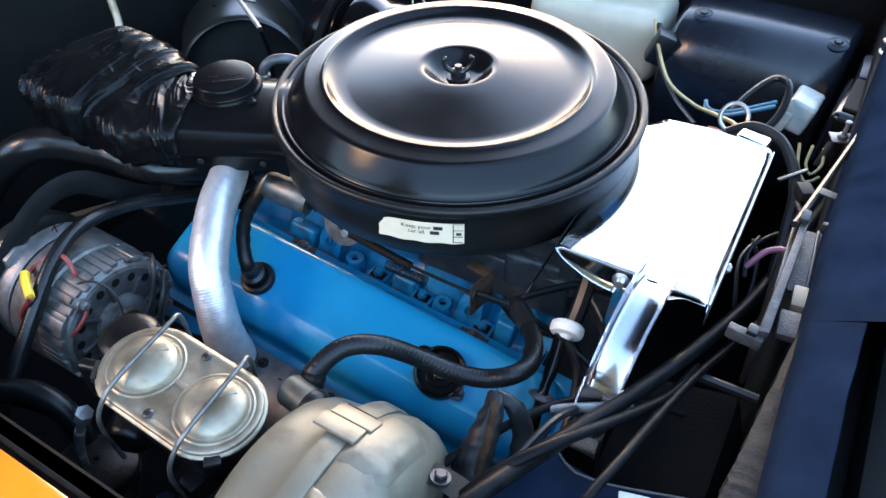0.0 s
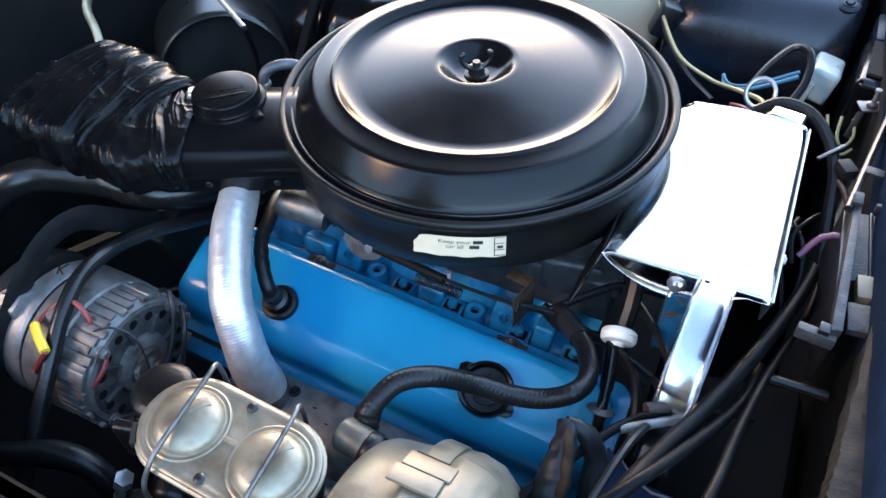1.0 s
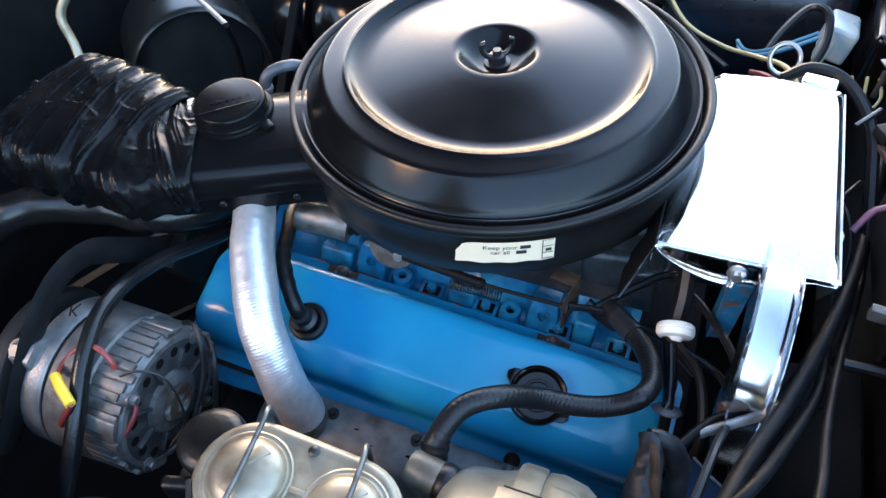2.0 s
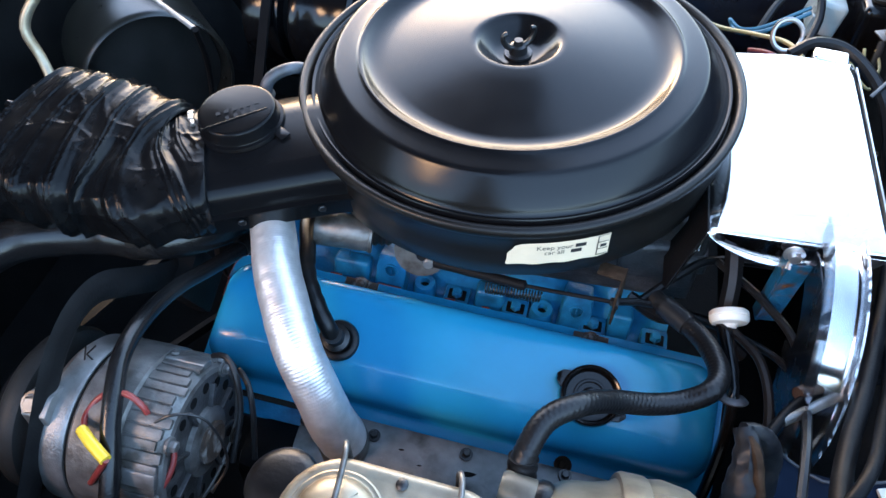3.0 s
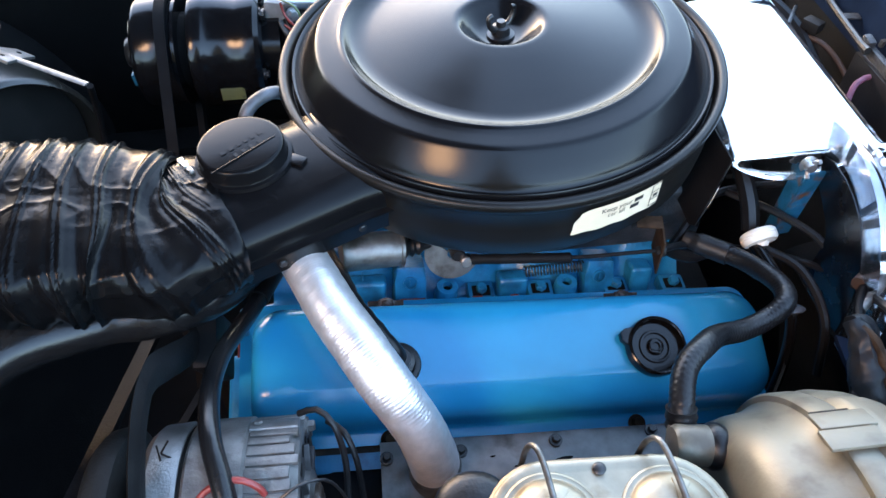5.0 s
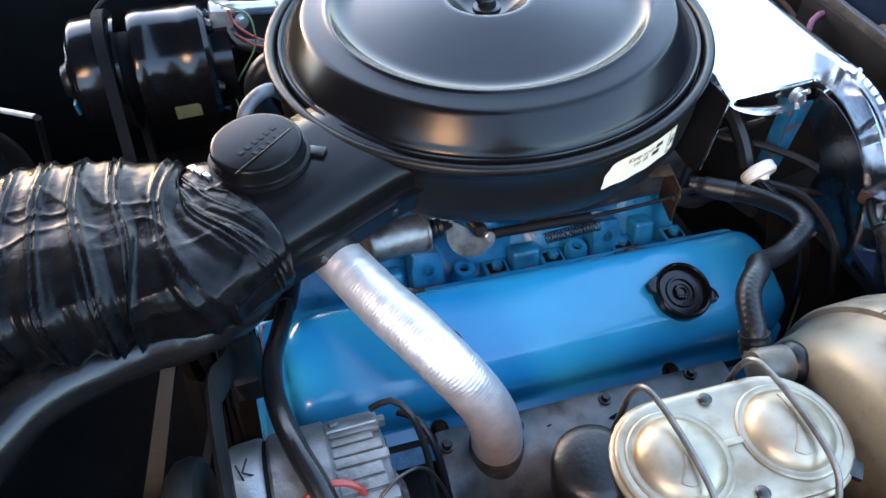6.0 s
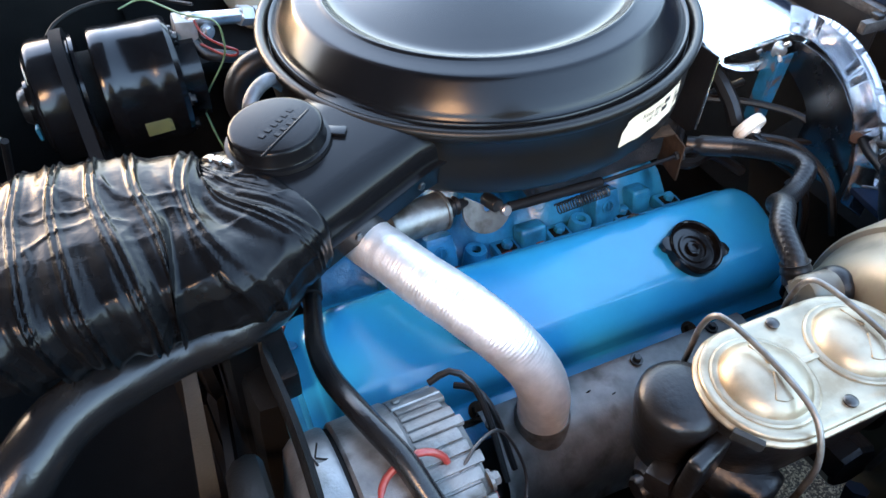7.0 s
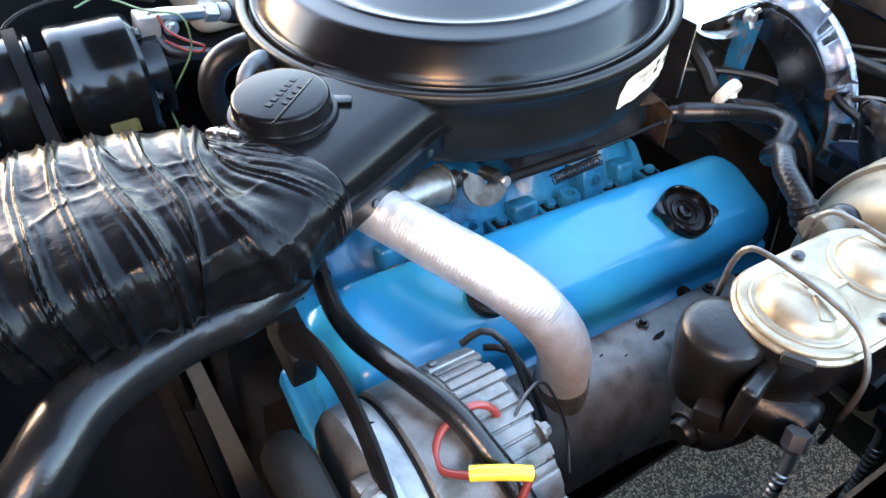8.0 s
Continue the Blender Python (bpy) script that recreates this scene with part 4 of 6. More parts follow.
line = [SN @ Vector((0.108, 0.057, 0.874)), SN @ Vector((0.150, 0.058, 0.876)), (-0.312, -0.166, 0.880), (-0.350, -0.164, 0.884), (-0.390, -0.160, 0.884), (-0.418, -0.157, 0.882)]
duct = thing("intake_duct", "wrinkled black vinyl intake duct", "duct", (-0.35, -0.18, 0.84))
bm = sweep(bmesh.new(), line, lambda s: 0.0595 + 0.0175 * min(1, s / 0.11), seg=200, step=0.0010, up=(0, 0, 1), aspect=0.475, power=3.6, wobble=folds)
part("duct_skin", bm, VINYL, duct, angle=80)
bm = bmesh.new()
for p, q, w in (((0.120, 0.108, 0.8990), (0.120, 0.099, 0.9030), 0.0055), ((0.119, 0.097, 0.9035), (0.119, 0.089, 0.9045), 0.0048), ((0.118, 0.088, 0.9045), (0.117, 0.081, 0.9045), 0.0040)):
    p, q = SN @ Vector(p), SN @ Vector(q)
    block(bm, (w, w * 0.8, (q - p).length), axis((p + q) / 2, q - p), 0.0012)
part("clamp_screw", bm, STEEL, duct, "shiny clamp screw")
for y in (-0.02, 0.03):
    bm = box((0.010, 0.006, 0.022), pose(-0.428, -0.18 + y, 0.905, 0, 20, 10), 0.0015)
    part("end_clip", bm, GLOSS, duct)


# ---- ignition shield and what stands round it ----
ign = thing("ignition_shield", "mirror chrome ignition shield with curved plug wire cover", "shield", (0.25, 0, 0.80))
# top plate: flat, with its near-pan edge and front edge rolled down
bm = bmesh.new()
rows = []
xs = [(0.176, -0.030), (0.177, -0.012), (0.180, -0.004), (0.186, -0.0005), (0.196, 0.0), (0.25, 0.001), (0.305, 0.0), (0.312, -0.0015), (0.3155, -0.006), (0.3165, -0.016)]
for y in (-0.1335, -0.10, -0.05, 0.0, 0.05, 0.085, 0.105, 0.118):
    t = max(0.0, (y - 0.08) / 0.038)
    rows.append([bm.verts.new((x + (0.018 * t * (0.25 - x) / 0.07 if x < 0.25 else 0), y - 0.004 * t * t * abs(x - 0.25) / 0.07, 0.8655 + dz - 0.004 * t * t)) for x, dz in xs])
for a, b in zip(rows, rows[1:]):
    for k in range(len(xs) - 1):
        bm.faces.new((a[k], a[k + 1], b[k + 1], b[k]))
bmesh.ops.solidify(bm, geom=bm.faces[:], thickness=0.0012)
part("top_plate", bm, CHROME, ign, angle=70)
# front lip, bowed down in the middle
bm = bmesh.new()
rows = []
for i in range(25):
    u = i / 24
    x = 0.179 + 0.135 * u
    drop = 0.004 + 0.020 * math.sin(math.pi * min(1, u / 0.85)) ** 0.8 if u < 0.85 else 0.004
    rows.append([bm.verts.new((x, y, z)) for y, z in ((-0.132, 0.8655), (-0.1345, 0.8645), (-0.1350, 0.862), (-0.1345 - 0.10 * drop, 0.862 - drop * 0.5), (-0.1335 - 0.2 * drop, 0.862 - drop))])
for a, b in zip(rows, rows[1:]):
    for k in range(4):
        bm.faces.new((a[k], a[k + 1], b[k + 1], b[k]))
bmesh.ops.solidify(bm, geom=bm.faces[:], thickness=0.001)
part("front_lip", bm, CHROME, ign, angle=70)
# side panel beside the air cleaner
lean = Matrix(((0, 0.31, 1, -0.0912), (1, 0, 0, 0), (0, 1, 0, 0), (0, 0, 0, 1)))
bm = slab([(-0.134, 0.864), (-0.147, 0.800), (-0.140, 0.794), (0.08, 0.794), (0.08, 0.864)], 0.0015, lean)
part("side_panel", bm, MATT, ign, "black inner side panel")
part("panel_edge", tube([(0.1775, -0.1345, 0.862), (0.1675, -0.1410, 0.830), (0.1580, -0.1475, 0.800)], 0.0011, seg=8), CHROME, ign)
bm = slab([(-0.13, 0.858), (-0.10, 0.80), (0.10, 0.80), (0.115, 0.858)], 0.0015, Matrix(((0, 0, 1, 0.3160), (1, 0, 0, 0), (0, 1, 0, 0), (0, 0, 0, 1))))
side = part("side_panel", bm, STEEL, ign, "dull steel outer side panel")
bolt(side, (0.319, -0.067, 0.846), (1, 0, 0), 0.0035, 0.003, STEEL)
# plug wire cover: an arched channel that runs down in front
fine = [Vector((0, -0.158 - 0.094 * math.sin(a), 0.760 + 0.110 * math.cos(a))) for a in [radians(-15 + 107 * i / 60) for i in range(61)]]
bm = bmesh.new()
rows = []
for i, p in enumerate(fine):
    t = (fine[min(i + 1, len(fine) - 1)] - fine[max(i - 1, 0)]).normalized()
    n = Vector((0, t.z, -t.y)) * -1
    lean = (-0.132 - p.y) * 0.06
    rough = 0.00012 * noise.noise(Vector((3, p.y * 120, p.z * 120))) if p.y < -0.235 else 0.0
    row = []
    for x, d in ((0.2585, -0.026), (0.2585, -0.004), (0.2600, -0.001), (0.2635, rough), (0.273, rough * 2), (0.2825, rough), (0.2860, -0.001), (0.2875, -0.004), (0.2875, -0.012)):
        row.append(bm.verts.new(Vector((x - lean, 0, 0)) + p + n * d))
    rows.append(row)
for a, b in zip(rows, rows[1:]):
    for k in range(8):
        bm.faces.new((a[k], a[k + 1], b[k + 1], b[k]))
bmesh.ops.solidify(bm, geom=bm.faces[:], thickness=0.001)
part("plug_wire_cover", bm, SCUFFED, ign, angle=60)
# cheek is chrome too; its dark reflection is put into the colour
bm = slab([(-0.138, 0.862), (-0.150, 0.866), (-0.170, 0.8655), (-0.189, 0.8605), (-0.207, 0.8515), (-0.2245, 0.8355), (-0.237, 0.8140), (-0.2445, 0.7900), (-0.2475, 0.760), (-0.199, 0.755), (-0.189, 0.770), (-0.186, 0.785), (-0.187, 0.802), (-0.183, 0.813), (-0.174, 0.822), (-0.158, 0.832), (-0.146, 0.838), (-0.140, 0.848)], 0.0012, Matrix(((0, 0.03, 1, 0.2315), (1, 0, 0, 0), (0, 1, 0, 0), (0, 0, 0, 1))))
part("cover_cheek", bm, DARKCHROME, ign, "chrome cheek of the wire cover, dark reflection in its colour")
clip = bmesh.new()
block(clip, (0.022, 0.008, 0.003), pose(0.273, -0.136, 0.8665), 0.0008)
part("hinge_tab", clip, CHROME, ign)
at = Vector((0.2425, -0.1400, 0.8580))
wing = part("wing_screw", lathe([(0, 0), (0.0075, 0), (0.008, 0.0015), (0.005, 0.003), (0.0042, 0.008), (0, 0.009)], at, (0, -1, 0.1), 20, True), SILVER, ign, "bright wing screw")
for turn in (70, 250):
    k = axis(at, (0, -1, 0.1)) @ pose(0, 0, 0.004, 0, 0, turn)
    part("wing", tube([k @ Vector(p) for p in ((0.002, 0, 0), (0.006, 0, 0.003), (0.009, 0, 0.006))], 0.0022, seg=8, step=0.002), SILVER, wing)
post = bmesh.new()
block(post, (0.017, 0.003, 0.080), pose(0.2470, -0.146, 0.814, 3, 2, 6), 0.001)
block(post, (0.003, 0.014, 0.080), pose(0.2385, -0.140, 0.814, 0, 2, 6), 0.001)
part("support_post", post, CHIPPED, ign, "chipped blue support bracket with rust")
part("terminal_cover", box((0.034, 0.020, 0.010), pose(0.293, 0.124, 0.859, 0, 0, -10), 0.0045, 4), SCUFFED, ign)
part("distributor", lathe([(0, 0), (0.055, 0), (0.06, 0.03), (0.05, 0.06), (0, 0.07)], (0.245, 0.0, 0.76), (0, 0, 1), 32, True), GLOSS, ign, "black distributor under the shield")

# oil dipstick
dip = thing("dipstick", "engine dipstick with a white plastic knob", "dipstick", (0.216, -0.238, 0.70))
part("tube", tube([(0.206, -0.168, 0.792), (0.213, -0.205, 0.786), (0.216, -0.230, 0.780), (0.218, -0.250, 0.74), (0.220, -0.262, 0.66), (0.22, -0.27, 0.55)], lambda s: 0.0062 if s < 0.05 else 0.0048, seg=14), GLOSS, dip)
part("knob", lathe([(0, -0.003), (0.005, -0.003), (0.007, 0.0), (0.0140, 0.001), (0.0156, 0.003), (0.0160, 0.0058), (0.0153, 0.0066), (0.0160, 0.0074), (0.0156, 0.0105), (0.0140, 0.0120), (0, 0.0125)], (0.2105, -0.171, 0.7940), (-0.13, 0.9, 0.35), 40, True), WHITE, dip)
part("collar", lathe([(0.004, 0), (0.011, 0), (0.0125, 0.0015), (0.011, 0.003), (0.004, 0.005)], (0.216, -0.231, 0.776), (0, 0.6, 0.8), 28), DULL, dip)

# brake booster vacuum hose over the valve cover
hose = thing("booster_hose", "black braided rubber booster vacuum hose", "hose", (0.066, -0.352, 0.84))
path = [(0.0655, -0.353, 0.838), (0.0655, -0.345, 0.850), (0.0755, -0.320, 0.857), (0.097, -0.301, 0.853), (0.121, -0.280, 0.828), (0.148, -0.268, 0.812), (0.172, -0.258, 0.807), (0.192, -0.247, 0.812), (0.199, -0.225, 0.807), (0.189, -0.193, 0.797), (0.167, -0.165, 0.790)]
part("hose_skin", tube(path, 0.0083, seg=40, step=0.0012, wobble=lambda s, a: 0.00016 * math.sin(s * 2 * math.pi / 0.0042 + 6 * a) + 0.00016 * math.sin(s * 2 * math.pi / 0.0042 - 6 * a)), RUBBER, hose)
part("hose_end", tube(path[:2], lambda s: 0.0100, seg=24, step=0.002, wobble=lambda s, a: 0.0005 * math.sin(s * 900)), RUBBER, hose)
part("hose_fitting", tube([(0.150, -0.150, 0.787), (0.178, -0.178, 0.793)], lambda s: 0.0098 if s > 0.012 else 0.0080, seg=16, step=0.003), BLACK, hose)

# throttle linkage and its bracket
link = thing("throttle_linkage", "steel throttle lever, rod and return spring", "throttle linkage", (0, -0.16, 0.77))
arc = [radians(d) for d in range(140, 345, 12)]
plate = [(0.025 * math.cos(a), 0.025 * math.sin(a)) for a in arc] + [(0.0045 * math.cos(a), 0.0045 * math.sin(a) - 0.001) for a in reversed(arc)]
part("lever", slab(plate, 0.003, axis((-0.062, -0.141, 0.789), (0.1, -0.9, 0.45))), BAIL, link)
part("pivot", lathe([(0, -0.012), (0.0065, -0.012), (0.0065, 0.005), (0.0050, 0.007), (0, 0.007)], (-0.058, -0.147, 0.7945), (0.1, -1, 0.3), 20, True), BLACK, link)
part("screw", lathe([(0, 0), (0.0050, 0), (0.0050, 0.003), (0.004, 0.004), (0, 0.004)], (-0.051, -0.155, 0.7905), (0.1, -1, 0.4), 18, True), STEEL, link)
part("rod", tube([(-0.050, -0.153, 0.7905), (0.00, -0.161, 0.794), (0.048, -0.168, 0.797), (0.112, -0.174, 0.803)], lambda s: 0.0046 if 0.004 < s < 0.092 else 0.0018, seg=14, step=0.002), MATT, link)
coil = [Vector((0.002 + 0.052 * i / 220, -0.158 - 0.004 * i / 220 + 0.0048 * math.cos(i * 0.55), 0.7715 + 0.005 * i / 220 + 0.0048 * math.sin(i * 0.55))) for i in range(221)]
bm = bmesh.new()
sweep(bm, coil, 0.0007, seg=5, step=0.004)
part("return_spring", bm, BLACK, link)
bm = bmesh.new()
block(bm, (0.002, 0.034, 0.040), pose(0.119, -0.163, 0.797, 0, 0, -12), 0.0008)
block(bm, (0.022, 0.014, 0.002), pose(0.110, -0.152, 0.816, 0, 0, -12), 0.0006)
bracket = part("cable_bracket", bm, RUSTED, link, "rusty brown cable bracket")
bolt(bracket, (0.118, -0.174, 0.803), (-1, 0, 0), 0.004, 0.006, DISC)
wire("throttle_cable", [(0.118, -0.173, 0.803), (0.140, -0.160, 0.790), (0.168, -0.156, 0.781), (0.211, -0.171, 0.784), (0.251, -0.187, 0.780), (0.260, -0.229, 0.803), (0.246, -0.289, 0.842), (0.232, -0.36, 0.85)], 0.0033, RUBBER, "thin black throttle cable", "cable")
sole = thing("choke_canister", "small dull metal canister beside the carburettor", "canister", (-0.135, -0.140, 0.785))
part("can", lathe([(0, 0), (0.0150, 0), (0.0162, 0.002), (0.0162, 0.050), (0.0174, 0.0505), (0.0174, 0.053), (0.010, 0.0535), (0, 0.0535)], (-0.158, -0.151, 0.812), (1, 0.16, -0.17), 32, True), BAIL, sole)
part("boot", lathe([(0, 0.053), (0.0090, 0.053), (0.0100, 0.056), (0.0075, 0.059), (0.0095, 0.062), (0.0070, 0.065), (0.0085, 0.068), (0.0050, 0.072), (0.003, 0.08), (0, 0.08)], (-0.158, -0.151, 0.812), (1, 0.16, -0.17), 24, True), RUBBER, sole)
for pts, r in (([(0.14, -0.15, 0.78), (0.17, -0.12, 0.785), (0.20, -0.10, 0.79), (0.26, -0.10, 0.795)], 0.004), ([(0.13, -0.14, 0.77), (0.16, -0.15, 0.76), (0.2, -0.14, 0.75), (0.24, -0.15, 0.72)], 0.006), ([(0.19, -0.06, 0.84), (0.205, -0.10, 0.83), (0.21, -0.13, 0.81), (0.21, -0.15, 0.79)], 0.008), ([(0.21, -0.17, 0.79), (0.235, -0.20, 0.79), (0.245, -0.24, 0.77), (0.24, -0.27, 0.73)], 0.004)):
    wire("vacuum_hose", pts, r, RUBBER, "black rubber vacuum hose behind the carburettor", "hose")
wire("plug_wire", [(0.20, -0.11, 0.80), (0.235, -0.15, 0.805), (0.26, -0.19, 0.80), (0.265, -0.24, 0.77)], 0.0036, RUBBER, "dusty braided plug wire", "wire")

# wrapped loom and cables that run along the firewall
tape = thing("taped_loom", "wiring loom wrapped in worn black tape", "wiring loom", (0.21, -0.31, 0.80))
bm = tube([(0.202, -0.297, 0.858), (0.2055, -0.310, 0.852), (0.206, -0.328, 0.838), (0.2065, -0.350, 0.818), (0.208, -0.38, 0.785)], lambda s: 0.0055 + 0.0060 * min(1.0, s / 0.040), seg=24, step=0.002, wobble=lambda s, a: 0.0012 * abs(math.sin(s * 240 + 1.2 * a)) + 0.0014 * noise.noise(Vector((s * 90, math.cos(a) * 2, math.sin(a) * 2))))
part("tape", bm, TAPE, tape)
part("tape_leg", tube([(0.202, -0.298, 0.856), (0.212, -0.296, 0.852), (0.222, -0.296, 0.838), (0.228, -0.300, 0.818), (0.230, -0.312, 0.79)], lambda s: 0.0055 + 0.003 * min(1.0, s / 0.03), seg=16, step=0.003, wobble=lambda s, a: 0.0014 * noise.noise(Vector((s * 120, math.cos(a), math.sin(a))))), TAPE, tape)
bm = tube([(0.2045, -0.305, 0.8585), (0.209, -0.316, 0.8575), (0.2125, -0.330, 0.848), (0.215, -0.350, 0.829)], 0.0036, seg=12, wobble=lambda s, a: 0.0015 * noise.noise(Vector((s * 130, a, 0))))
part("frayed_edge", bm, RUSTED, tape, "frayed brown tape edge")
cables = [([(0.392, 0.20, 0.765), (0.378, 0.122, 0.778), (0.356, -0.010, 0.792), (0.333, -0.105, 0.812), (0.309, -0.180, 0.827), (0.285, -0.247, 0.843), (0.260, -0.312, 0.860), (0.233, -0.395, 0.888), (0.205, -0.455, 0.870)], 0.0064, CABLE),
          ([(0.372, 0.03, 0.755), (0.361, -0.046, 0.769), (0.345, -0.109, 0.795), (0.329, -0.173, 0.821), (0.314, -0.247, 0.848), (0.304, -0.310, 0.874), (0.293, -0.363, 0.881), (0.275, -0.45, 0.86)], 0.0036, CABLE),
          ([(0.326, -0.15, 0.80), (0.314, -0.209, 0.823), (0.288, -0.275, 0.857), (0.263, -0.328, 0.884), (0.237, -0.363, 0.878), (0.211, -0.385, 0.838), (0.19, -0.42, 0.80)], 0.0042, CABLE),
          ([(0.300, -0.215, 0.800), (0.270, -0.232, 0.815), (0.240, -0.262, 0.825), (0.212, -0.310, 0.832), (0.185, -0.36, 0.825), (0.16, -0.43, 0.80)], 0.0038, CABLE),
          ([(0.330, -0.20, 0.795), (0.296, -0.214, 0.806), (0.272, -0.224, 0.812), (0.250, -0.240, 0.815)], 0.0022, CABLE)]
for pts, r, mat in cables:
    wire("cable", pts, r, mat, "black rubber covered cable", "cable", seg=12)
con = thing("wire_connector", "corroded bullet connector on a wire", "connector", (0.262, -0.236, 0.81))
part("sleeve", tube([(0.274, -0.226, 0.818), (0.250, -0.243, 0.822)], 0.0055, seg=12), BROWN, con)
part("shank", tube([(0.290, -0.226, 0.814), (0.262, -0.250, 0.822), (0.236, -0.270, 0.826)], 0.0038, seg=12), CAST, con)


# ---- brake master cylinder and booster ----
mc = thing("master_cylinder", "brake master cylinder with gold plated lid", "master cylinder", (0, -0.418, 0.76))
MC = pose(-0.002, -0.4175, 0.8700, 0, 3.5, -1.5)


def stadium(half, r, n=18):
    return [(half + r * math.cos(a), r * math.sin(a)) for a in [-math.pi / 2 + math.pi * i / n for i in range(n + 1)]] + [(-half + r * math.cos(a), r * math.sin(a)) for a in [math.pi / 2 + math.pi * i / n for i in range(n + 1)]]


bm = bmesh.new()
rings = []
for grow, z in ((0.002, -0.006), (0.0025, -0.0045), (0.002, -0.0035), (0.0, -0.0028), (0.0, -0.0005), (-0.0008, 0.0003), (-0.005, 0.0004), (-0.0065, -0.0003), (-0.0085, -0.0003)):
    rings.append([bm.verts.new(MC @ Vector((x, y, z))) for x, y in stadium(0.0335, 0.0370 + grow)])
n = len(rings[0])
for a, b in zip(rings, rings[1:]):
    for k in range(n):
        bm.faces.new((a[k], a[(k + 1) % n], b[(k + 1) % n], b[k]))
bm.faces.new(rings[-1])
bm.faces.new(rings[0])
lid = part("lid", bm, ZINC, mc, "gold plated steel lid", angle=50)
for x in (-0.0350, 0.0350):
    m = MC @ pose(x, 0, 0)
    bm = turned(bmesh.new(), [(0.0305, -0.001), (0.0300, 0.0008), (0.0288, 0.0014), (0.0270, 0.0009), (0.0258, 0.0014), (0.0250, 0.0034), (0.0228, 0.0062), (0.0190, 0.0088), (0.0135, 0.0108), (0.007, 0.0119), (0, 0.0122)], m, 56)
    dome = part("dome", bm, ZINC, mc)
    for turn in (72, 252):
        k = m @ pose(0, 0, 0.0100, 0, 0, turn)
        part("stamped_rib", slab([(0.002, -0.0012), (0.018, -0.0055), (0.0195, 0.0), (0.018, 0.0055), (0.002, 0.0012)], 0.0040, k @ pose(0, 0, 0, 0, 12, 0), 0.0014), ZINC, dome)
part("stamped_rib", box((0.012, 0.004, 0.0018), MC @ pose(0.0, 0.002, 0.0004), 0.0008), ZINC, mc)
for x, y in ((-0.002, 0.030), (-0.001, -0.029)):
    part("plug", lathe([(0, 0), (0.0038, 0), (0.0040, 0.0012), (0.0029, 0.0022), (0, 0.0024)], MC @ Vector((x, y, 0.0004)), (0, 0, 1), 18, True), BLACK, mc, "small round black plug")
# wire bails over the lid
for x in (-0.047, 0.026):
    pts = [MC @ Vector(p) for p in ((x + 0.003, 0.045, -0.058), (x + 0.004, 0.0455, -0.020), (x + 0.004, 0.045, 0.000), (x + 0.006, 0.041, 0.0135), (x + 0.009, 0.030, 0.0165), (x + 0.012, 0.0, 0.0160), (x + 0.013, -0.026, 0.0125), (x + 0.012, -0.039, 0.004), (x + 0.010, -0.0475, -0.012), (x + 0.009, -0.049, -0.035), (x + 0.012, -0.047, -0.072))]
    part("bail", tube(pts, 0.0019, seg=10, step=0.003), BAIL, mc, "bent steel wire bail")
part("clip_end", box((0.012, 0.010, 0.004), MC @ pose(0.0600, -0.0285, -0.005, 0, 0, 46), 0.001), BLACK, mc)
bm = bmesh.new()
rings = []
for grow, z in ((0.0, -0.006), (-0.001, -0.012), (-0.003, -0.030), (-0.006, -0.050), (-0.014, -0.062), (-0.03, -0.066)):
    rings.append([bm.verts.new(MC @ Vector((x * 1.02, y, z))) for x, y in stadium(0.0335, 0.0370 + grow)])
for a, b in zip(rings, rings[1:]):
    for k in range(n):
        bm.faces.new((a[k], a[(k + 1) % n], b[(k + 1) % n], b[k]))
bm.faces.new(rings[-1])
part("body", bm, IRON, mc, "black cast iron reservoir")
nose = bmesh.new()
turned(nose, [(0, -0.066), (0.017, -0.062), (0.0215, -0.050), (0.0238, -0.022), (0.0248, -0.008), (0.0242, -0.003), (0.0222, 0.000), (0.016, 0.0022), (0.008, 0.0036), (0, 0.004)], MC @ pose(-0.0770, 0.015, -0.0085, 0, -5, 0), 36, True)
part("outlet_neck", nose, IRON, mc)
part("web", box((0.060, 0.010, 0.044), MC @ pose(-0.066, -0.012, -0.038, 0, 0, 18), 0.004, 3), IRON, mc)
part("bore", lathe([(0, 0), (0.012, 0), (0.014, 0.003), (0.018, 0.006), (0.021, 0.014), (0.025, 0.03), (0.027, 0.16), (0.034, 0.165), (0.034, 0.18), (0, 0.18)], (-0.096, -0.412, 0.788), (1, 0, 0.02), 36, True), IRON, mc)
part("bore_end", lathe([(0, 0), (0.0075, 0), (0.009, 0.002), (0.009, 0.010), (0, 0.010)], (-0.102, -0.412, 0.788), (1, 0, 0.02), 20, True), IRON, mc)
part("outlet_boss", box((0.040, 0.016, 0.016), MC @ pose(-0.082, -0.002, -0.056, -12, 4, 24), 0.003, 2), IRON, mc)
part("outlet_boss", lathe([(0, 0), (0.0155, 0), (0.0175, 0.002), (0.0185, 0.006), (0.0190, 0.045), (0, 0.045)], (-0.046, -0.457, 0.808), (-0.35, 0.93, 0.05), 10, True), IRON, mc)
part("outlet_boss", lathe([(0, 0), (0.016, 0), (0.018, 0.003), (0.018, 0.035), (0, 0.035)], (0.020, -0.462, 0.800), (0.05, 1, -0.1), 8, True), IRON, mc, smooth=False)
part("lid_clip", box((0.017, 0.004, 0.007), MC @ pose(-0.0655, -0.0235, -0.005, 0, 0, -54), 0.0012), DISC, mc, "small grey clip on the lid rim")
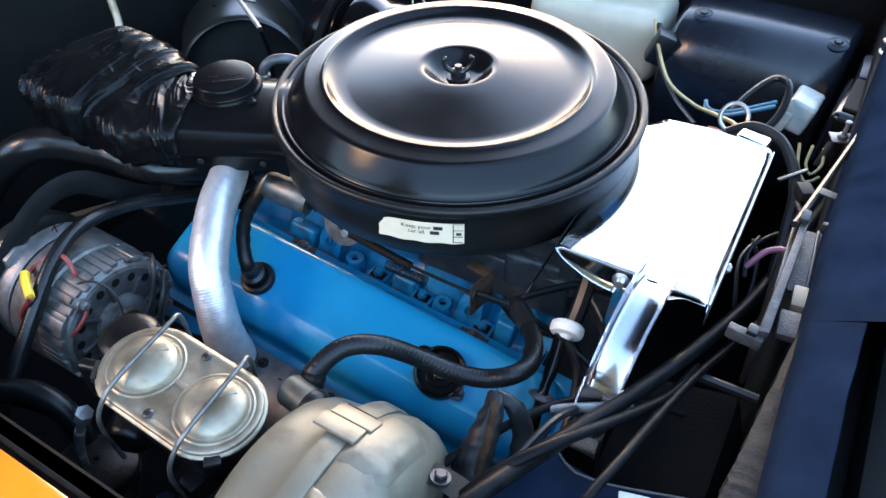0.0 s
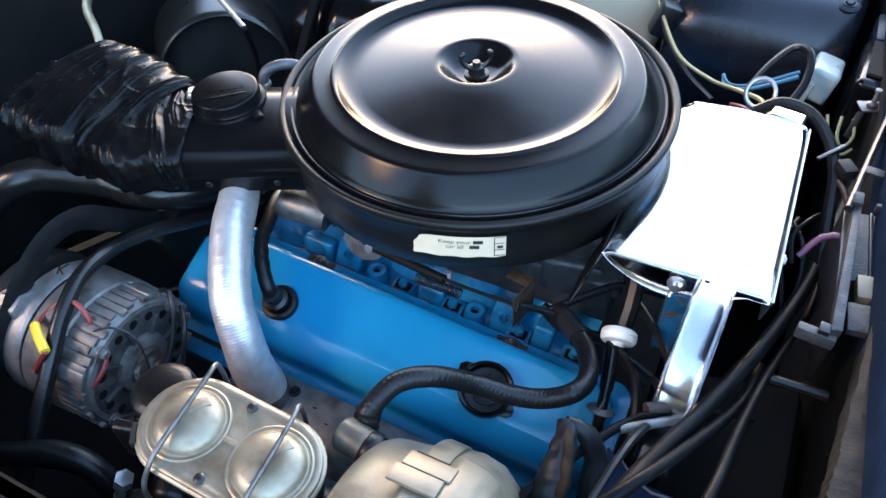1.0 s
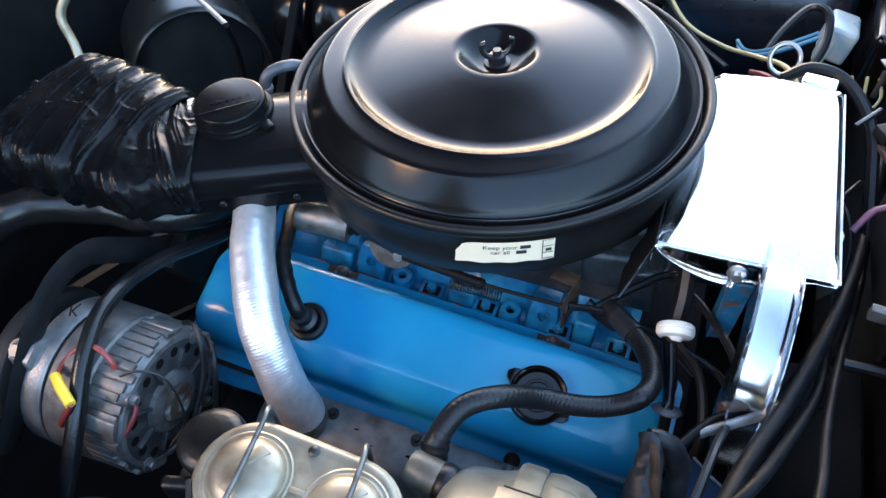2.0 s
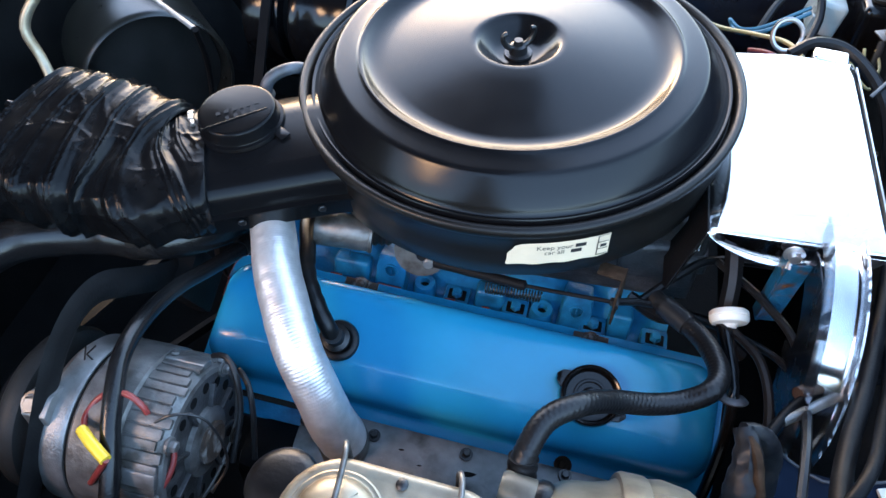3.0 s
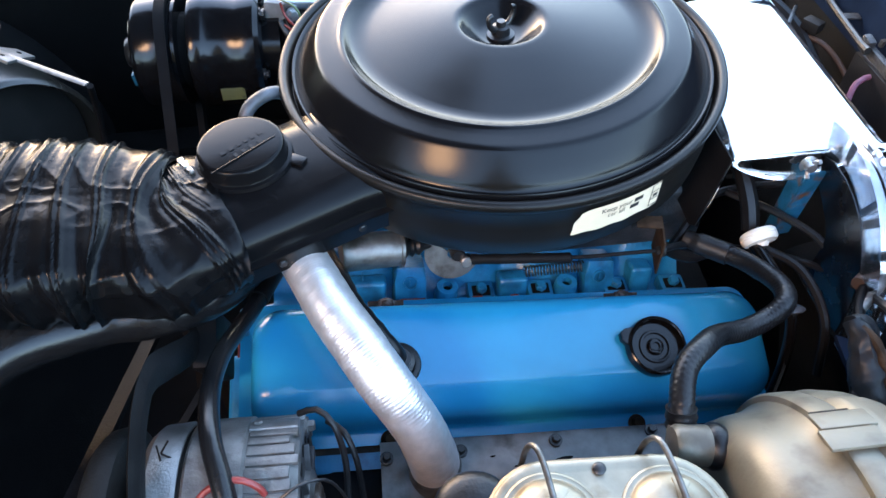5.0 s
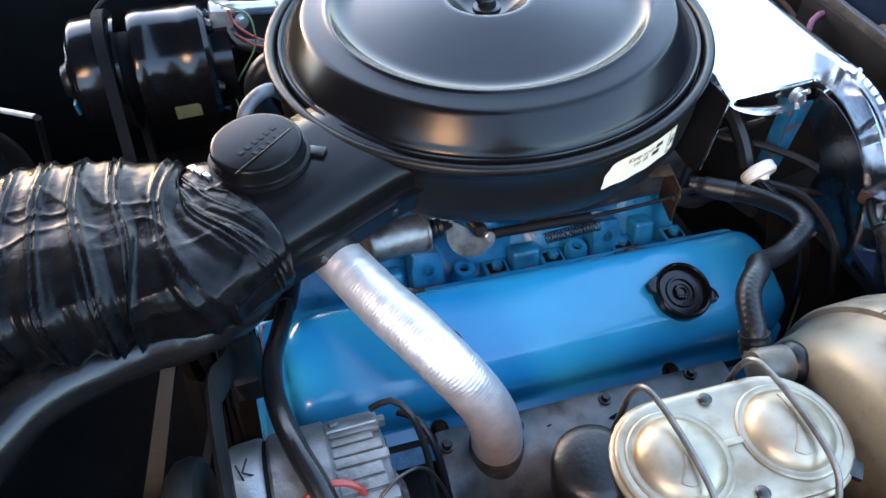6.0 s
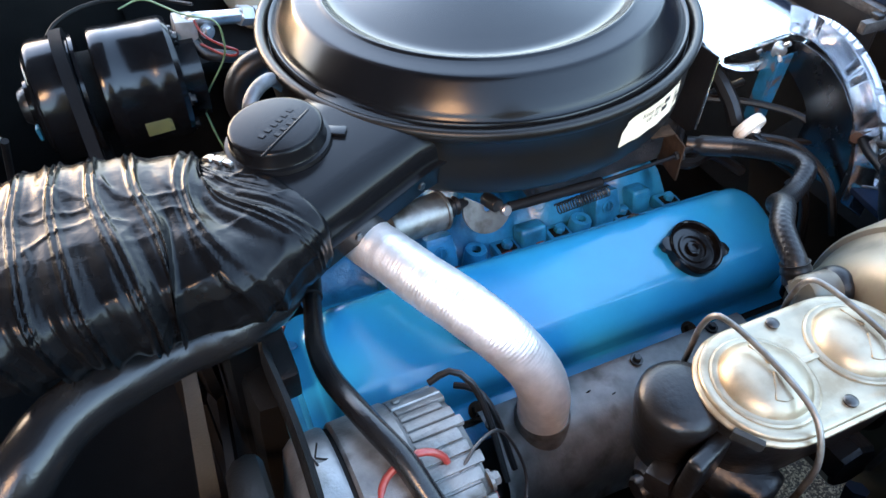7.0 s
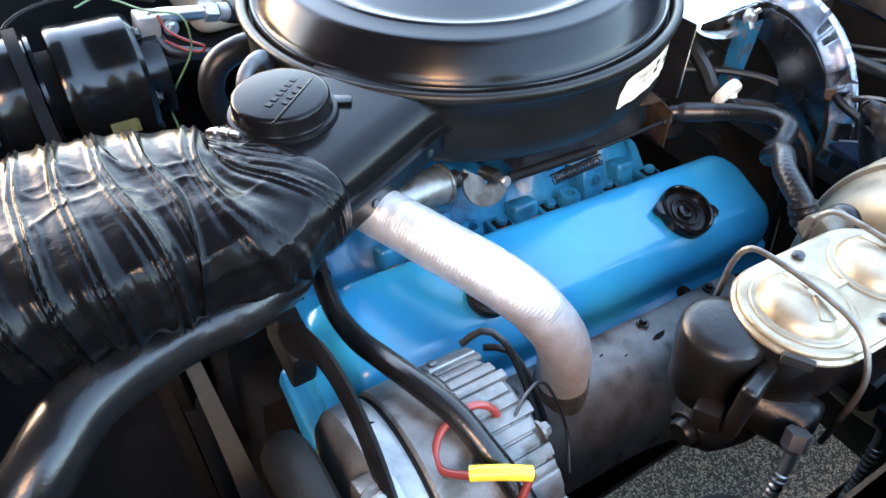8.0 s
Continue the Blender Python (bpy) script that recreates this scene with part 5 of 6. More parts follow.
for a, b, mat in (((-0.075, -0.460, 0.835), (-0.090, -0.470, 0.800), SILVER), ((0.012, -0.472, 0.800), (0.004, -0.480, 0.775), COWL)):
    a, b = Vector(a), Vector(b)
    line = thing("brake_line", "steel brake line with a flare nut", "brake line", b)
    part("flare_nut", lathe([(0, 0), (0.007, 0), (0.007, 0.010), (0.0045, 0.013), (0, 0.013)], a, b - a, 6, True), mat, line, smooth=False)
    d = (b - a).normalized()
    part("pipe", tube([a + d * 0.008, a + d * 0.025, a + d * 0.05 + Vector((-0.006, 0, -0.02)), a + d * 0.07 + Vector((-0.01, 0, -0.07))], lambda s: 0.0036 + 0.0008 * (math.sin(s * 1600) > 0) * (s > 0.018), seg=10, step=0.001), STEEL, line)

boost = thing("brake_booster", "dull gold brake booster with a black vacuum valve", "brake booster", (0.2, -0.43, 0.66))
BO = (0.078, -0.436, 0.792)
part("front_shell", lathe([(0, 0), (0.050, 0), (0.058, 0.0005), (0.078, 0.001), (0.087, 0.003), (0.0935, 0.0075), (0.0975, 0.014), (0.0995, 0.022), (0.1010, 0.034), (0.1040, 0.044), (0.1075, 0.049), (0.108, 0.050)], BO, (1, 0, -0.03), 80), CREAM, boost, angle=50)
part("clamp_band", lathe([(0.104, 0.047), (0.1100, 0.0475), (0.1115, 0.050), (0.1115, 0.063), (0.1108, 0.065), (0.104, 0.066)], BO, (1, 0, -0.03), 80, True), CREAM, boost)
part("rear_shell", lathe([(0.104, 0.062), (0.110, 0.067), (0.1115, 0.076), (0.109, 0.092), (0.100, 0.106), (0.080, 0.116), (0.045, 0.122), (0.04, 0.25), (0, 0.25)], BO, (1, 0, -0.03), 80), CREAM, boost, angle=50)
for turn, long in ((112, 0.030), (62, 0.034)):
    for k in range(2):
        a = radians(turn + 8 * k)
        at = Vector(BO) + Vector((0.060 - 0.003 * k, 0.1122 * math.cos(a), 0.1122 * math.sin(a)))
        m = Matrix.Translation(at) @ pose(0, 0, 0, turn + 8 * k - 90, 0, 0)
        part("crimp_tab", box((long, 0.015, 0.0028), m, 0.0012), CREAM, boost)
    a = radians(turn - 5)
    m = Matrix.Translation(Vector(BO) + Vector((0.058, 0.1118 * math.cos(a), 0.1118 * math.sin(a)))) @ pose(0, 0, 0, turn - 95, 0, 0)
    part("crimp_slot", box((0.024, 0.0022, 0.0012), m, 0.0004), MATT, boost, "dark gap beside a crimped tab")


def emboss(start, stop, edge=6.0):
    """A rounded panel pressed outwards from the rear shell, between two angles."""
    profile = [(0.1100, 0.067), (0.1112, 0.0735), (0.1113, 0.080), (0.1095, 0.0905), (0.1055, 0.100), (0.0985, 0.1068), (0.088, 0.1128)]
    fine = [(profile[i][0] + (profile[i + 1][0] - profile[i][0]) * f / 4, profile[i][1] + (profile[i + 1][1] - profile[i][1]) * f / 4) for i in range(len(profile) - 1) for f in range(4)]
    bm = bmesh.new()
    grid = []
    for i in range(41):
        a = start + (stop - start) * i / 40
        line = []
        for k, (r, x) in enumerate(fine):
            near = min(min(a - start, stop - a) / edge, min(k, len(fine) - 1 - k) / 4.5)
            up = -0.0015 + 0.0042 * min(1.0, max(0.0, near)) ** 0.7
            line.append(bm.verts.new(Vector(BO) + Vector((x + up * 0.3, (r + up) * math.cos(radians(a)), (r + up) * math.sin(radians(a)) - 0.03 * x))))
        grid.append(line)
    for p, q in zip(grid, grid[1:]):
        for k in range(len(fine) - 1):
            bm.faces.new((p[k], p[k + 1], q[k + 1], q[k]))
    return bm


part("pressed_panel", emboss(44, 82), CREAM, boost, angle=50)
part("pressed_panel", emboss(92, 126), CREAM, boost, angle=50)
part("valve_grommet", lathe([(0, 0), (0.0135, 0), (0.0150, 0.003), (0.0150, 0.008), (0.0130, 0.011), (0, 0.011)], (0.086, -0.370, 0.841), (-1, 0.1, 0.1), 28, True), RUBBER, boost)
valve = part("check_valve", lathe([(0, 0), (0.0125, 0), (0.0132, 0.003), (0.0132, 0.022), (0.011, 0.025), (0, 0.025)], (0.078, -0.3690, 0.8420), (-1, 0.1, 0.1), 28, True), CREAM, boost, "cream plastic check valve")
part("valve_neck", tube([(0.062, -0.366, 0.838), (0.0655, -0.353, 0.840)], 0.010, seg=16), CREAM, valve)

# ---- alternator ----
alt = thing("alternator", "dusty cast aluminium alternator with red wires", "alternator", (-0.24, -0.352, 0.70))
AL = (-0.302, -0.350, 0.772)
part("front_housing", lathe([(0, 0), (0.030, 0), (0.040, 0.004), (0.062, 0.010), (0.067, 0.016), (0.068, 0.033), (0.0665, 0.036), (0, 0.036)], AL, (1, 0, -0.05), 64, True), CAST, alt, angle=35)
part("stator_ring", lathe([(0.060, 0.035), (0.0650, 0.035), (0.0650, 0.041), (0.060, 0.041)], AL, (1, 0, -0.05), 64, True), DARK, alt)
part("rear_housing", lathe([(0, 0.039), (0.0665, 0.039), (0.068, 0.041), (0.0682, 0.060), (0.068, 0.076), (0.0655, 0.078), (0.0650, 0.106), (0.0600, 0.112), (0.0560, 0.113), (0.0545, 0.108), (0.030, 0.108), (0.0285, 0.116), (0.024, 0.118), (0, 0.118)], AL, (1, 0, -0.05), 72, True), GRIMY, alt, angle=35)
m = axis(AL, (1, 0, -0.05))
for i in range(48):
    a = 2 * math.pi * i / 48
    k = m @ Matrix.Rotation(a, 4, "Z")
    if i % 12 == 7:  # a smooth lug with its through bolt between groups of fins
        part("bolt_lug", box((0.0060, 0.0130, 0.034), k @ pose(0.0652, 0, 0.094), 0.0020, 2), CAST, alt)
        bolt(alt, k @ Vector((0.0680, 0, 0.083)), k.to_3x3() @ Vector((1, 0, 0)), 0.0034, 0.0028, GRIMY, False)
        continue
    long = 0.031 + 0.0035 * math.sin(i * 1.9)
    part("cooling_fin", box((0.0042, 0.0072 + 0.0006 * math.sin(i * 2.7), long), k @ pose(0.0648, 0, 0.0785 + long / 2), 0.0012, 2), GRIMY, alt)
part("rear_face", lathe([(0.020, 0.112), (0.0540, 0.112), (0.0560, 0.1105), (0.0555, 0.1085), (0.020, 0.1085)], AL, (1, 0, -0.05), 48, True), DARK_CAST, alt, "dirty dark rear face")
for i in range(16):
    k = m @ Matrix.Rotation(2 * math.pi * (i + 0.5) / 16, 4, "Z")
    part("vent_hole", lathe([(0, 0), (0.0042, 0), (0.0046, 0.0009), (0, 0.0009)], k @ Vector((0.0470, 0, 0.1116)), k.to_3x3() @ Vector((0, 0, 1)), 14, True), DARK, alt)
    if i % 2:
        part("rib", box((0.020, 0.0034, 0.006), k @ Matrix.Rotation(0.196, 4, "Z") @ pose(0.038, 0, 0.113), 0.0012), DARK_CAST, alt)
part("rear_bearing", lathe([(0, 0.117), (0.017, 0.117), (0.018, 0.121), (0.015, 0.1225), (0.012, 0.1215), (0, 0.1215)], AL, (1, 0, -0.05), 36, True), RUST, alt, "rusty rear bearing cap")
for i in range(4):
    a = 2 * math.pi * i / 4 + 0.5
    k = m @ Matrix.Rotation(a, 4, "Z")
    bolt(alt, k @ Vector((0.058, 0, 0.113)), (1, 0, 0), 0.0045, 0.006, GRIMY)
part("fan", lathe([(0, -0.003), (0.061, -0.003), (0.066, -0.006), (0.068, -0.012), (0.0665, -0.020), (0.060, -0.026), (0.045, -0.028), (0, -0.028)], AL, (1, 0, -0.05), 56, True), DISC, alt, "dusty grey fan cover")
part("pulley", lathe([(0, -0.027), (0.034, -0.027), (0.036, -0.030), (0.026, -0.037), (0.036, -0.044), (0.034, -0.047), (0, -0.047)], AL, (1, 0, -0.05), 40, True), STEEL, alt)
ear = slab([(-0.016, -0.012), (0.016, -0.012), (0.014, 0.010), (0.0, 0.016), (-0.014, 0.010)], 0.020, axis((-0.296, -0.372, 0.828), (1, 0, -0.05)), 0.002)
part("adjusting_ear", ear, CAST, alt)
bolt(alt, (-0.289, -0.377, 0.838), (0.1, -0.55, 0.8), 0.0068, 0.007, BAIL)
plug = part("terminal_plug", box((0.022, 0.020, 0.012), pose(-0.207, -0.368, 0.820, -20, 0, 10), 0.002), BLACK, alt)
for pts in ([(-0.208, -0.367, 0.818), (-0.208, -0.362, 0.836), (-0.222, -0.358, 0.846), (-0.243, -0.360, 0.838), (-0.251, -0.374, 0.832), (-0.240, -0.390, 0.838)], [(-0.214, -0.404, 0.838), (-0.232, -0.412, 0.812), (-0.246, -0.408, 0.788), (-0.232, -0.410, 0.779), (-0.202, -0.411, 0.784), (-0.188, -0.396, 0.796), (-0.186, -0.379, 0.808), (-0.196, -0.370, 0.820)]):
    part("red_wire", tube(pts, 0.0023, seg=10, step=0.004), RED, alt, "red insulated wire")
part("yellow_sleeve", tube([(-0.242, -0.388, 0.840), (-0.229, -0.396, 0.841), (-0.214, -0.404, 0.838)], 0.0042, seg=14), YELLOW, alt, "yellow crimp sleeve")
part("grey_wire", tube([(-0.206, -0.372, 0.826), (-0.185, -0.362, 0.836), (-0.166, -0.356, 0.822), (-0.155, -0.368, 0.785), (-0.165, -0.388, 0.765)], 0.0011, seg=8), BLACK, alt)
for pts in ([(-0.190, -0.300, 0.815), (-0.176, -0.302, 0.822), (-0.165, -0.312, 0.815), (-0.160, -0.33, 0.79), (-0.162, -0.36, 0.76)], [(-0.172, -0.300, 0.80), (-0.160, -0.310, 0.80), (-0.153, -0.325, 0.785), (-0.150, -0.35, 0.75)]):
    wire("alternator_wire", pts, 0.0024, RUBBER, "black wire beside the alternator", "wire")
mark = Matrix.Translation((-0.2725, -0.330, 0.8374)) @ pose(0, 0, 0, 17, 3, 20)
for x, y, w, turn in ((-0.0035, 0.0, 0.013, 90), (0.001, 0.0035, 0.009, 45), (0.001, -0.0030, 0.009, -45)):
    part("chalk_mark", box((w, 0.0012, 0.0005), mark @ pose(x, y, 0, 0, 0, turn), 0.0), DARK, alt)
arm = thing("alternator_bracket", "dark steel curved alternator bracket", "bracket", (-0.29, -0.25, 0.78))
bm = sweep(bmesh.new(), [(-0.290, -0.440, 0.775), (-0.286, -0.400, 0.812), (-0.282, -0.370, 0.842), (-0.280, -0.342, 0.862), (-0.280, -0.313, 0.869), (-0.281, -0.284, 0.860), (-0.281, -0.256, 0.832), (-0.280, -0.225, 0.800), (-0.278, -0.19, 0.775)], 0.0125, seg=12, step=0.006, up=(1, 0, 0), aspect=0.28, power=4)
part("arm", bm, MATT, arm)
part("foot", box((0.020, 0.05, 0.06), pose(-0.272, -0.20, 0.765, 20, 0, 0), 0.004), MATT, arm)

heater = [(-0.205, -0.495, 0.745), (-0.214, -0.440, 0.790), (-0.220, -0.400, 0.822), (-0.2255, -0.380, 0.836), (-0.231, -0.358, 0.846), (-0.239, -0.333, 0.8485), (-0.245, -0.305, 0.843), (-0.2485, -0.275, 0.832), (-0.247, -0.243, 0.819), (-0.241, -0.210, 0.802), (-0.232, -0.170, 0.785), (-0.22, -0.12, 0.77)]
hh = thing("heater_hose", "black rubber hose over the alternator", "hose", (-0.205, -0.495, 0.745))
part("hose_skin", tube(heater, 0.0072, seg=18, step=0.004), HOSE, hh)
part("hose_end", tube(heater[-2:], 0.0085, seg=16, step=0.01), RUBBER, hh)
rh = thing("radiator_hose", "thick black upper radiator hose", "hose", (-0.501, -0.307, 0.738))
line = [(-0.215, -0.065, 0.775), (-0.228, -0.105, 0.788), (-0.244, -0.155, 0.806), (-0.268, -0.192, 0.821), (-0.302, -0.207, 0.827), (-0.338, -0.211, 0.829), (-0.395, -0.236, 0.838), (-0.429, -0.262, 0.830), (-0.468, -0.280, 0.796), (-0.501, -0.303, 0.750), (-0.54, -0.33, 0.67)]
part("hose_skin", tube(line, 0.0195, seg=36, step=0.004, wobble=lambda s, a: 0.0003 * noise.noise(Vector((s * 40, a, 0)))), HOSE, rh)
part("end_clamp", tube([(-0.2195, -0.073, 0.778), (-0.227, -0.086, 0.782)], 0.0215, seg=28, step=0.004), STEEL, rh)

strap = thing("booster_strap", "dull grey bent steel strap behind the booster", "strap", (0.19, -0.38, 0.84))
part("band", sweep(bmesh.new(), [(0.158, -0.402, 0.835), (0.168, -0.386, 0.850), (0.190, -0.376, 0.853), (0.226, -0.378, 0.848), (0.25, -0.40, 0.83)], 0.0105, seg=12, step=0.005, up=(0, 0.3, 1), aspect=0.2, power=4), GREY, strap)
bolt(strap, (0.200, -0.377, 0.856), (0, 0.3, 1), 0.005, 0.005, BLACK)
can = thing("vacuum_can", "round black vacuum can with a pierced flat top", "canister", (-0.10, -0.474, 0.70))
part("shell", lathe([(0, -0.045), (0.030, -0.045), (0.034, -0.03), (0.035, -0.004), (0.033, 0.0), (0.030, 0.001), (0.0, 0.003)], (-0.098, -0.468, 0.745), (0.05, 0.25, 1), 40, True), IRON, can)
part("flange", slab([(0.034 * math.cos(a) * (1.0 if math.cos(a) < 0.6 else 1.25), 0.034 * math.sin(a)) for a in [i * math.pi / 12 for i in range(24)]], 0.003, axis((-0.098, -0.469, 0.735), (0.05, 0.25, 1))), BLACK, can)
part("hole", lathe([(0, 0), (0.0025, 0), (0.0025, 0.0006), (0, 0.0006)], (-0.102, -0.464, 0.7485), (0.05, 0.25, 1), 12, True), DARK, can)
vh = thing("vapour_hose", "black rubber vapour hose by the fender", "hose", (-0.14, -0.46, 0.74))
part("hose_skin", tube([(-0.26, -0.478, 0.752), (-0.215, -0.470, 0.775), (-0.180, -0.457, 0.783), (-0.150, -0.452, 0.775), (-0.132, -0.455, 0.748), (-0.125, -0.46, 0.70)], 0.0105, seg=16, step=0.005), RUBBER, vh)
part("hose_skin", tube([(-0.25, -0.470, 0.735), (-0.20, -0.460, 0.755), (-0.165, -0.452, 0.752), (-0.145, -0.452, 0.73)], 0.006, seg=12, step=0.005), RUBBER, vh)


# ---- far side: compressor, belts, tank, evaporator case ----
comp = thing("air_compressor", "black cylindrical air conditioning compressor", "compressor", (-0.33, 0.26, 0.66))
CO = (-0.425, 0.285, 0.748)
part("clutch", lathe([(0, 0), (0.030, 0), (0.032, 0.006), (0.058, 0.008), (0.061, 0.012), (0.069, 0.014), (0.071, 0.018), (0.071, 0.044), (0.066, 0.047), (0.066, 0.058), (0.069, 0.060), (0.069, 0.064), (0, 0.064)], CO, (1, 0, -0.05), 64, True), GLOSS, comp)
part("hub", lathe([(0, -0.010), (0.018, -0.010), (0.022, -0.004), (0.022, 0.002), (0, 0.002)], CO, (1, 0, -0.05), 28, True), BLACK, comp)
part("neck", lathe([(0, 0.060), (0.048, 0.060), (0.048, 0.090), (0, 0.090)], CO, (1, 0, -0.05), 36, True), DARK, comp)
part("cylinder", lathe([(0, 0.078), (0.066, 0.078), (0.071, 0.080), (0.0725, 0.084), (0.0725, 0.098), (0.0718, 0.0995), (0.0718, 0.138), (0.0725, 0.1395), (0.0725, 0.160), (0.069, 0.166), (0.054, 0.168), (0.054, 0.190), (0, 0.190)], CO, (1, 0, -0.05), 80, True), GLOSS, comp, angle=30)
m = axis(CO, (1, 0, -0.05))
part("paint_mark", box((0.004, 0.012, 0.016), pose(-0.4245, 0.246, 0.735), 0.0015), TEAL, comp, "blue paint dab")
part("rating_label", box((0.030, 0.024, 0.0008), pose(-0.300, 0.2135, 0.727, 74, 0, 0), 0.0003), shader("faded_label", (0.07, 0.07, 0.02), 0.5, vary=0.3, second=(0.03, 0.03, 0.02), amount=0.9, spread=120), comp, "faded yellow label")
for i in range(5):
    a = 2 * math.pi * i / 5 + 0.6
    k = m @ Matrix.Rotation(a, 4, "Z")
    bolt(comp, k @ Vector((0.062, 0, 0.168)), (1, 0, -0.05), 0.005, 0.006, BLACK)
fit = part("hose_block", box((0.026, 0.030, 0.042), pose(-0.238, 0.285, 0.790, 0, 10, 0), 0.004), SHIELD, comp, "bright hose block")
bolt(fit, (-0.214, 0.268, 0.795), (0.3, -1, 0.2), 0.006, 0.007, SILVER)
ac = thing("refrigerant_pipe", "bright aluminium refrigerant pipe with hose ends", "pipe", (-0.12, 0.34, 0.76))
part("upper_pipe", tube([(-0.236, 0.290, 0.800), (-0.228, 0.282, 0.806), (-0.210, 0.281, 0.804), (-0.190, 0.284, 0.799), (-0.168, 0.290, 0.793)], 0.0085, seg=16), SILVER, ac)
part("nut", tube([(-0.172, 0.288, 0.795), (-0.158, 0.294, 0.789)], 0.0125, seg=6, step=0.03), SILVER, ac)
part("nut", tube([(-0.156, 0.295, 0.788), (-0.140, 0.302, 0.781)], 0.0115, seg=12, step=0.03), SHIELD, ac)
part("lower_pipe", tube([(-0.232, 0.270, 0.785), (-0.224, 0.262, 0.772), (-0.205, 0.258, 0.765), (-0.175, 0.262, 0.753), (-0.13, 0.280, 0.732), (-0.06, 0.30, 0.715)], 0.0075, seg=16), BLACK, ac)
part("rubber_hose", tube([(-0.142, 0.301, 0.782), (-0.115, 0.313, 0.770), (-0.05, 0.35, 0.75), (0.02, 0.40, 0.74)], 0.0135, seg=16), RUBBER, ac)
for pts, r, mat, what in (([(-0.40, 0.30, 0.79), (-0.37, 0.33, 0.815), (-0.32, 0.345, 0.822), (-0.26, 0.33, 0.818), (-0.22, 0.29, 0.82)], 0.0022, RUBBER, "black"), ([(-0.30, 0.33, 0.815), (-0.27, 0.325, 0.822), (-0.235, 0.275, 0.818), (-0.206, 0.242, 0.818), (-0.202, 0.238, 0.795), (-0.208, 0.240, 0.770), (-0.241, 0.243, 0.722), (-0.243, 0.242, 0.690), (-0.235, 0.23, 0.64)], 0.0012, PALEGREEN, "pale green"),
                          ([(-0.226, 0.262, 0.815), (-0.222, 0.256, 0.800), (-0.212, 0.246, 0.792), (-0.200, 0.238, 0.786), (-0.190, 0.236, 0.780), (-0.192, 0.240, 0.772), (-0.206, 0.250, 0.772), (-0.226, 0.262, 0.785)], 0.0015, RED, "red")):
    wire("clutch_wire", pts, r, mat, what + " wire by the compressor", "wire")
wire("coolant_hose", [(-0.190, 0.150, 0.66), (-0.207, 0.137, 0.735), (-0.216, 0.130, 0.780), (-0.205, 0.130, 0.810), (-0.175, 0.132, 0.821), (-0.12, 0.140, 0.815)], 0.0135, RUBBER, "black coolant hose behind the air cleaner", "hose", seg=16)
wire("bypass_pipe", [(-0.170, 0.045, 0.80), (-0.178, 0.03, 0.845), (-0.165, 0.025, 0.868), (-0.140, 0.03, 0.868), (-0.12, 0.04, 0.85)], 0.0072, DULL, "bent metal vent pipe", "pipe", seg=14)


def belt(path, width, name, what):
    """A flat rubber belt round a closed path in the plane across the engine."""
    bm = bmesh.new()
    n = len(path)
    rows = []
    for i, (x, y, z) in enumerate(path):
        a, b = Vector(path[i - 1]), Vector(path[(i + 1) % n])
        out = Vector((0, (b - a).z, -(b - a).y)).normalized()
        p = Vector((x, y, z))
        rows.append([bm.verts.new(p + Vector((s * width / 2, 0, 0)) + out * d) for s, d in ((-1, 0.004), (1, 0.004), (0.7, -0.005), (-0.7, -0.005))])
    for i in range(n):
        a, b = rows[i], rows[(i + 1) % n]
        for k in range(4):
            bm.faces.new((a[k], a[(k + 1) % 4], b[(k + 1) % 4], b[k]))
    tagged(part(name, bm, BELT), what, "belt")


def loop(x, a, ra, b, rb, n=20):
    """Points round two pulleys at (y, z)."""
    va, vb = Vector(a), Vector(b)
    turn = math.atan2((vb - va).y, (vb - va).x)
    pts = [(x, a[0] + ra * math.cos(t), a[1] + ra * math.sin(t)) for t in [turn + math.pi / 2 + math.pi * i / n for i in range(n + 1)]]
    return pts + [(x, b[0] + rb * math.cos(t), b[1] + rb * math.sin(t)) for t in [turn - math.pi / 2 + math.pi * i / n for i in range(n + 1)]]


belt(loop(-0.372, (0.285, 0.747), 0.071, (-0.02, 0.42), 0.08), 0.013, "drive_belt", "worn grey-black compressor drive belt")
belt(loop(-0.339, (-0.350, 0.774), 0.034, (0.0, 0.585), 0.08), 0.012, "drive_belt", "worn grey-black alternator drive belt")

# fan shroud mouth in front, with the fan behind it
horn = thing("shroud_mouth", "black round shroud mouth with a lit edge", "shroud", (-0.62, 0.30, 0.50))
HO, HW = Vector((-0.630, 0.275, 0.590)), Vector((0.70, -0.70, 0.10)).normalized()
part("ring", lathe([(0.112, -0.10), (0.113, 0.0), (0.115, 0.004), (0.119, 0.001), (0.1225, -0.006), (0.1245, -0.16)], HO, HW, 72, True), HORN, horn)
part("disc", lathe([(0, -0.030), (0.111, -0.045), (0.111, -0.055), (0, -0.055)], HO, HW, 56, True), DISC, horn)
wire("stay_rod", [(-0.452, -0.075, 0.870), (-0.465, -0.060, 0.895), (-0.474, -0.052, 0.922), (-0.462, -0.035, 0.945), (-0.44, 0.0, 0.965)], 0.0050, ZINC, "worn bent stay rod", "rod", seg=10)
latch = thing("latch_bracket", "grey steel latch bracket with holes", "bracket", (-0.56, 0.225, 0.79))
BA, BB = Vector((-0.444, 0.157, 0.792)), Vector((-0.560, 0.225, 0.800))
part("strap", sweep(bmesh.new(), [BA, BA.lerp(BB, 0.5), BB], 0.0042, seg=10, step=0.02, up=(0, 0, 1), aspect=0.3, power=4), CAST, latch)
k = Matrix.Translation(BB) @ pose(0, 0, 0, 35, -10, 150) @ Matrix.Scale(0.95, 4)
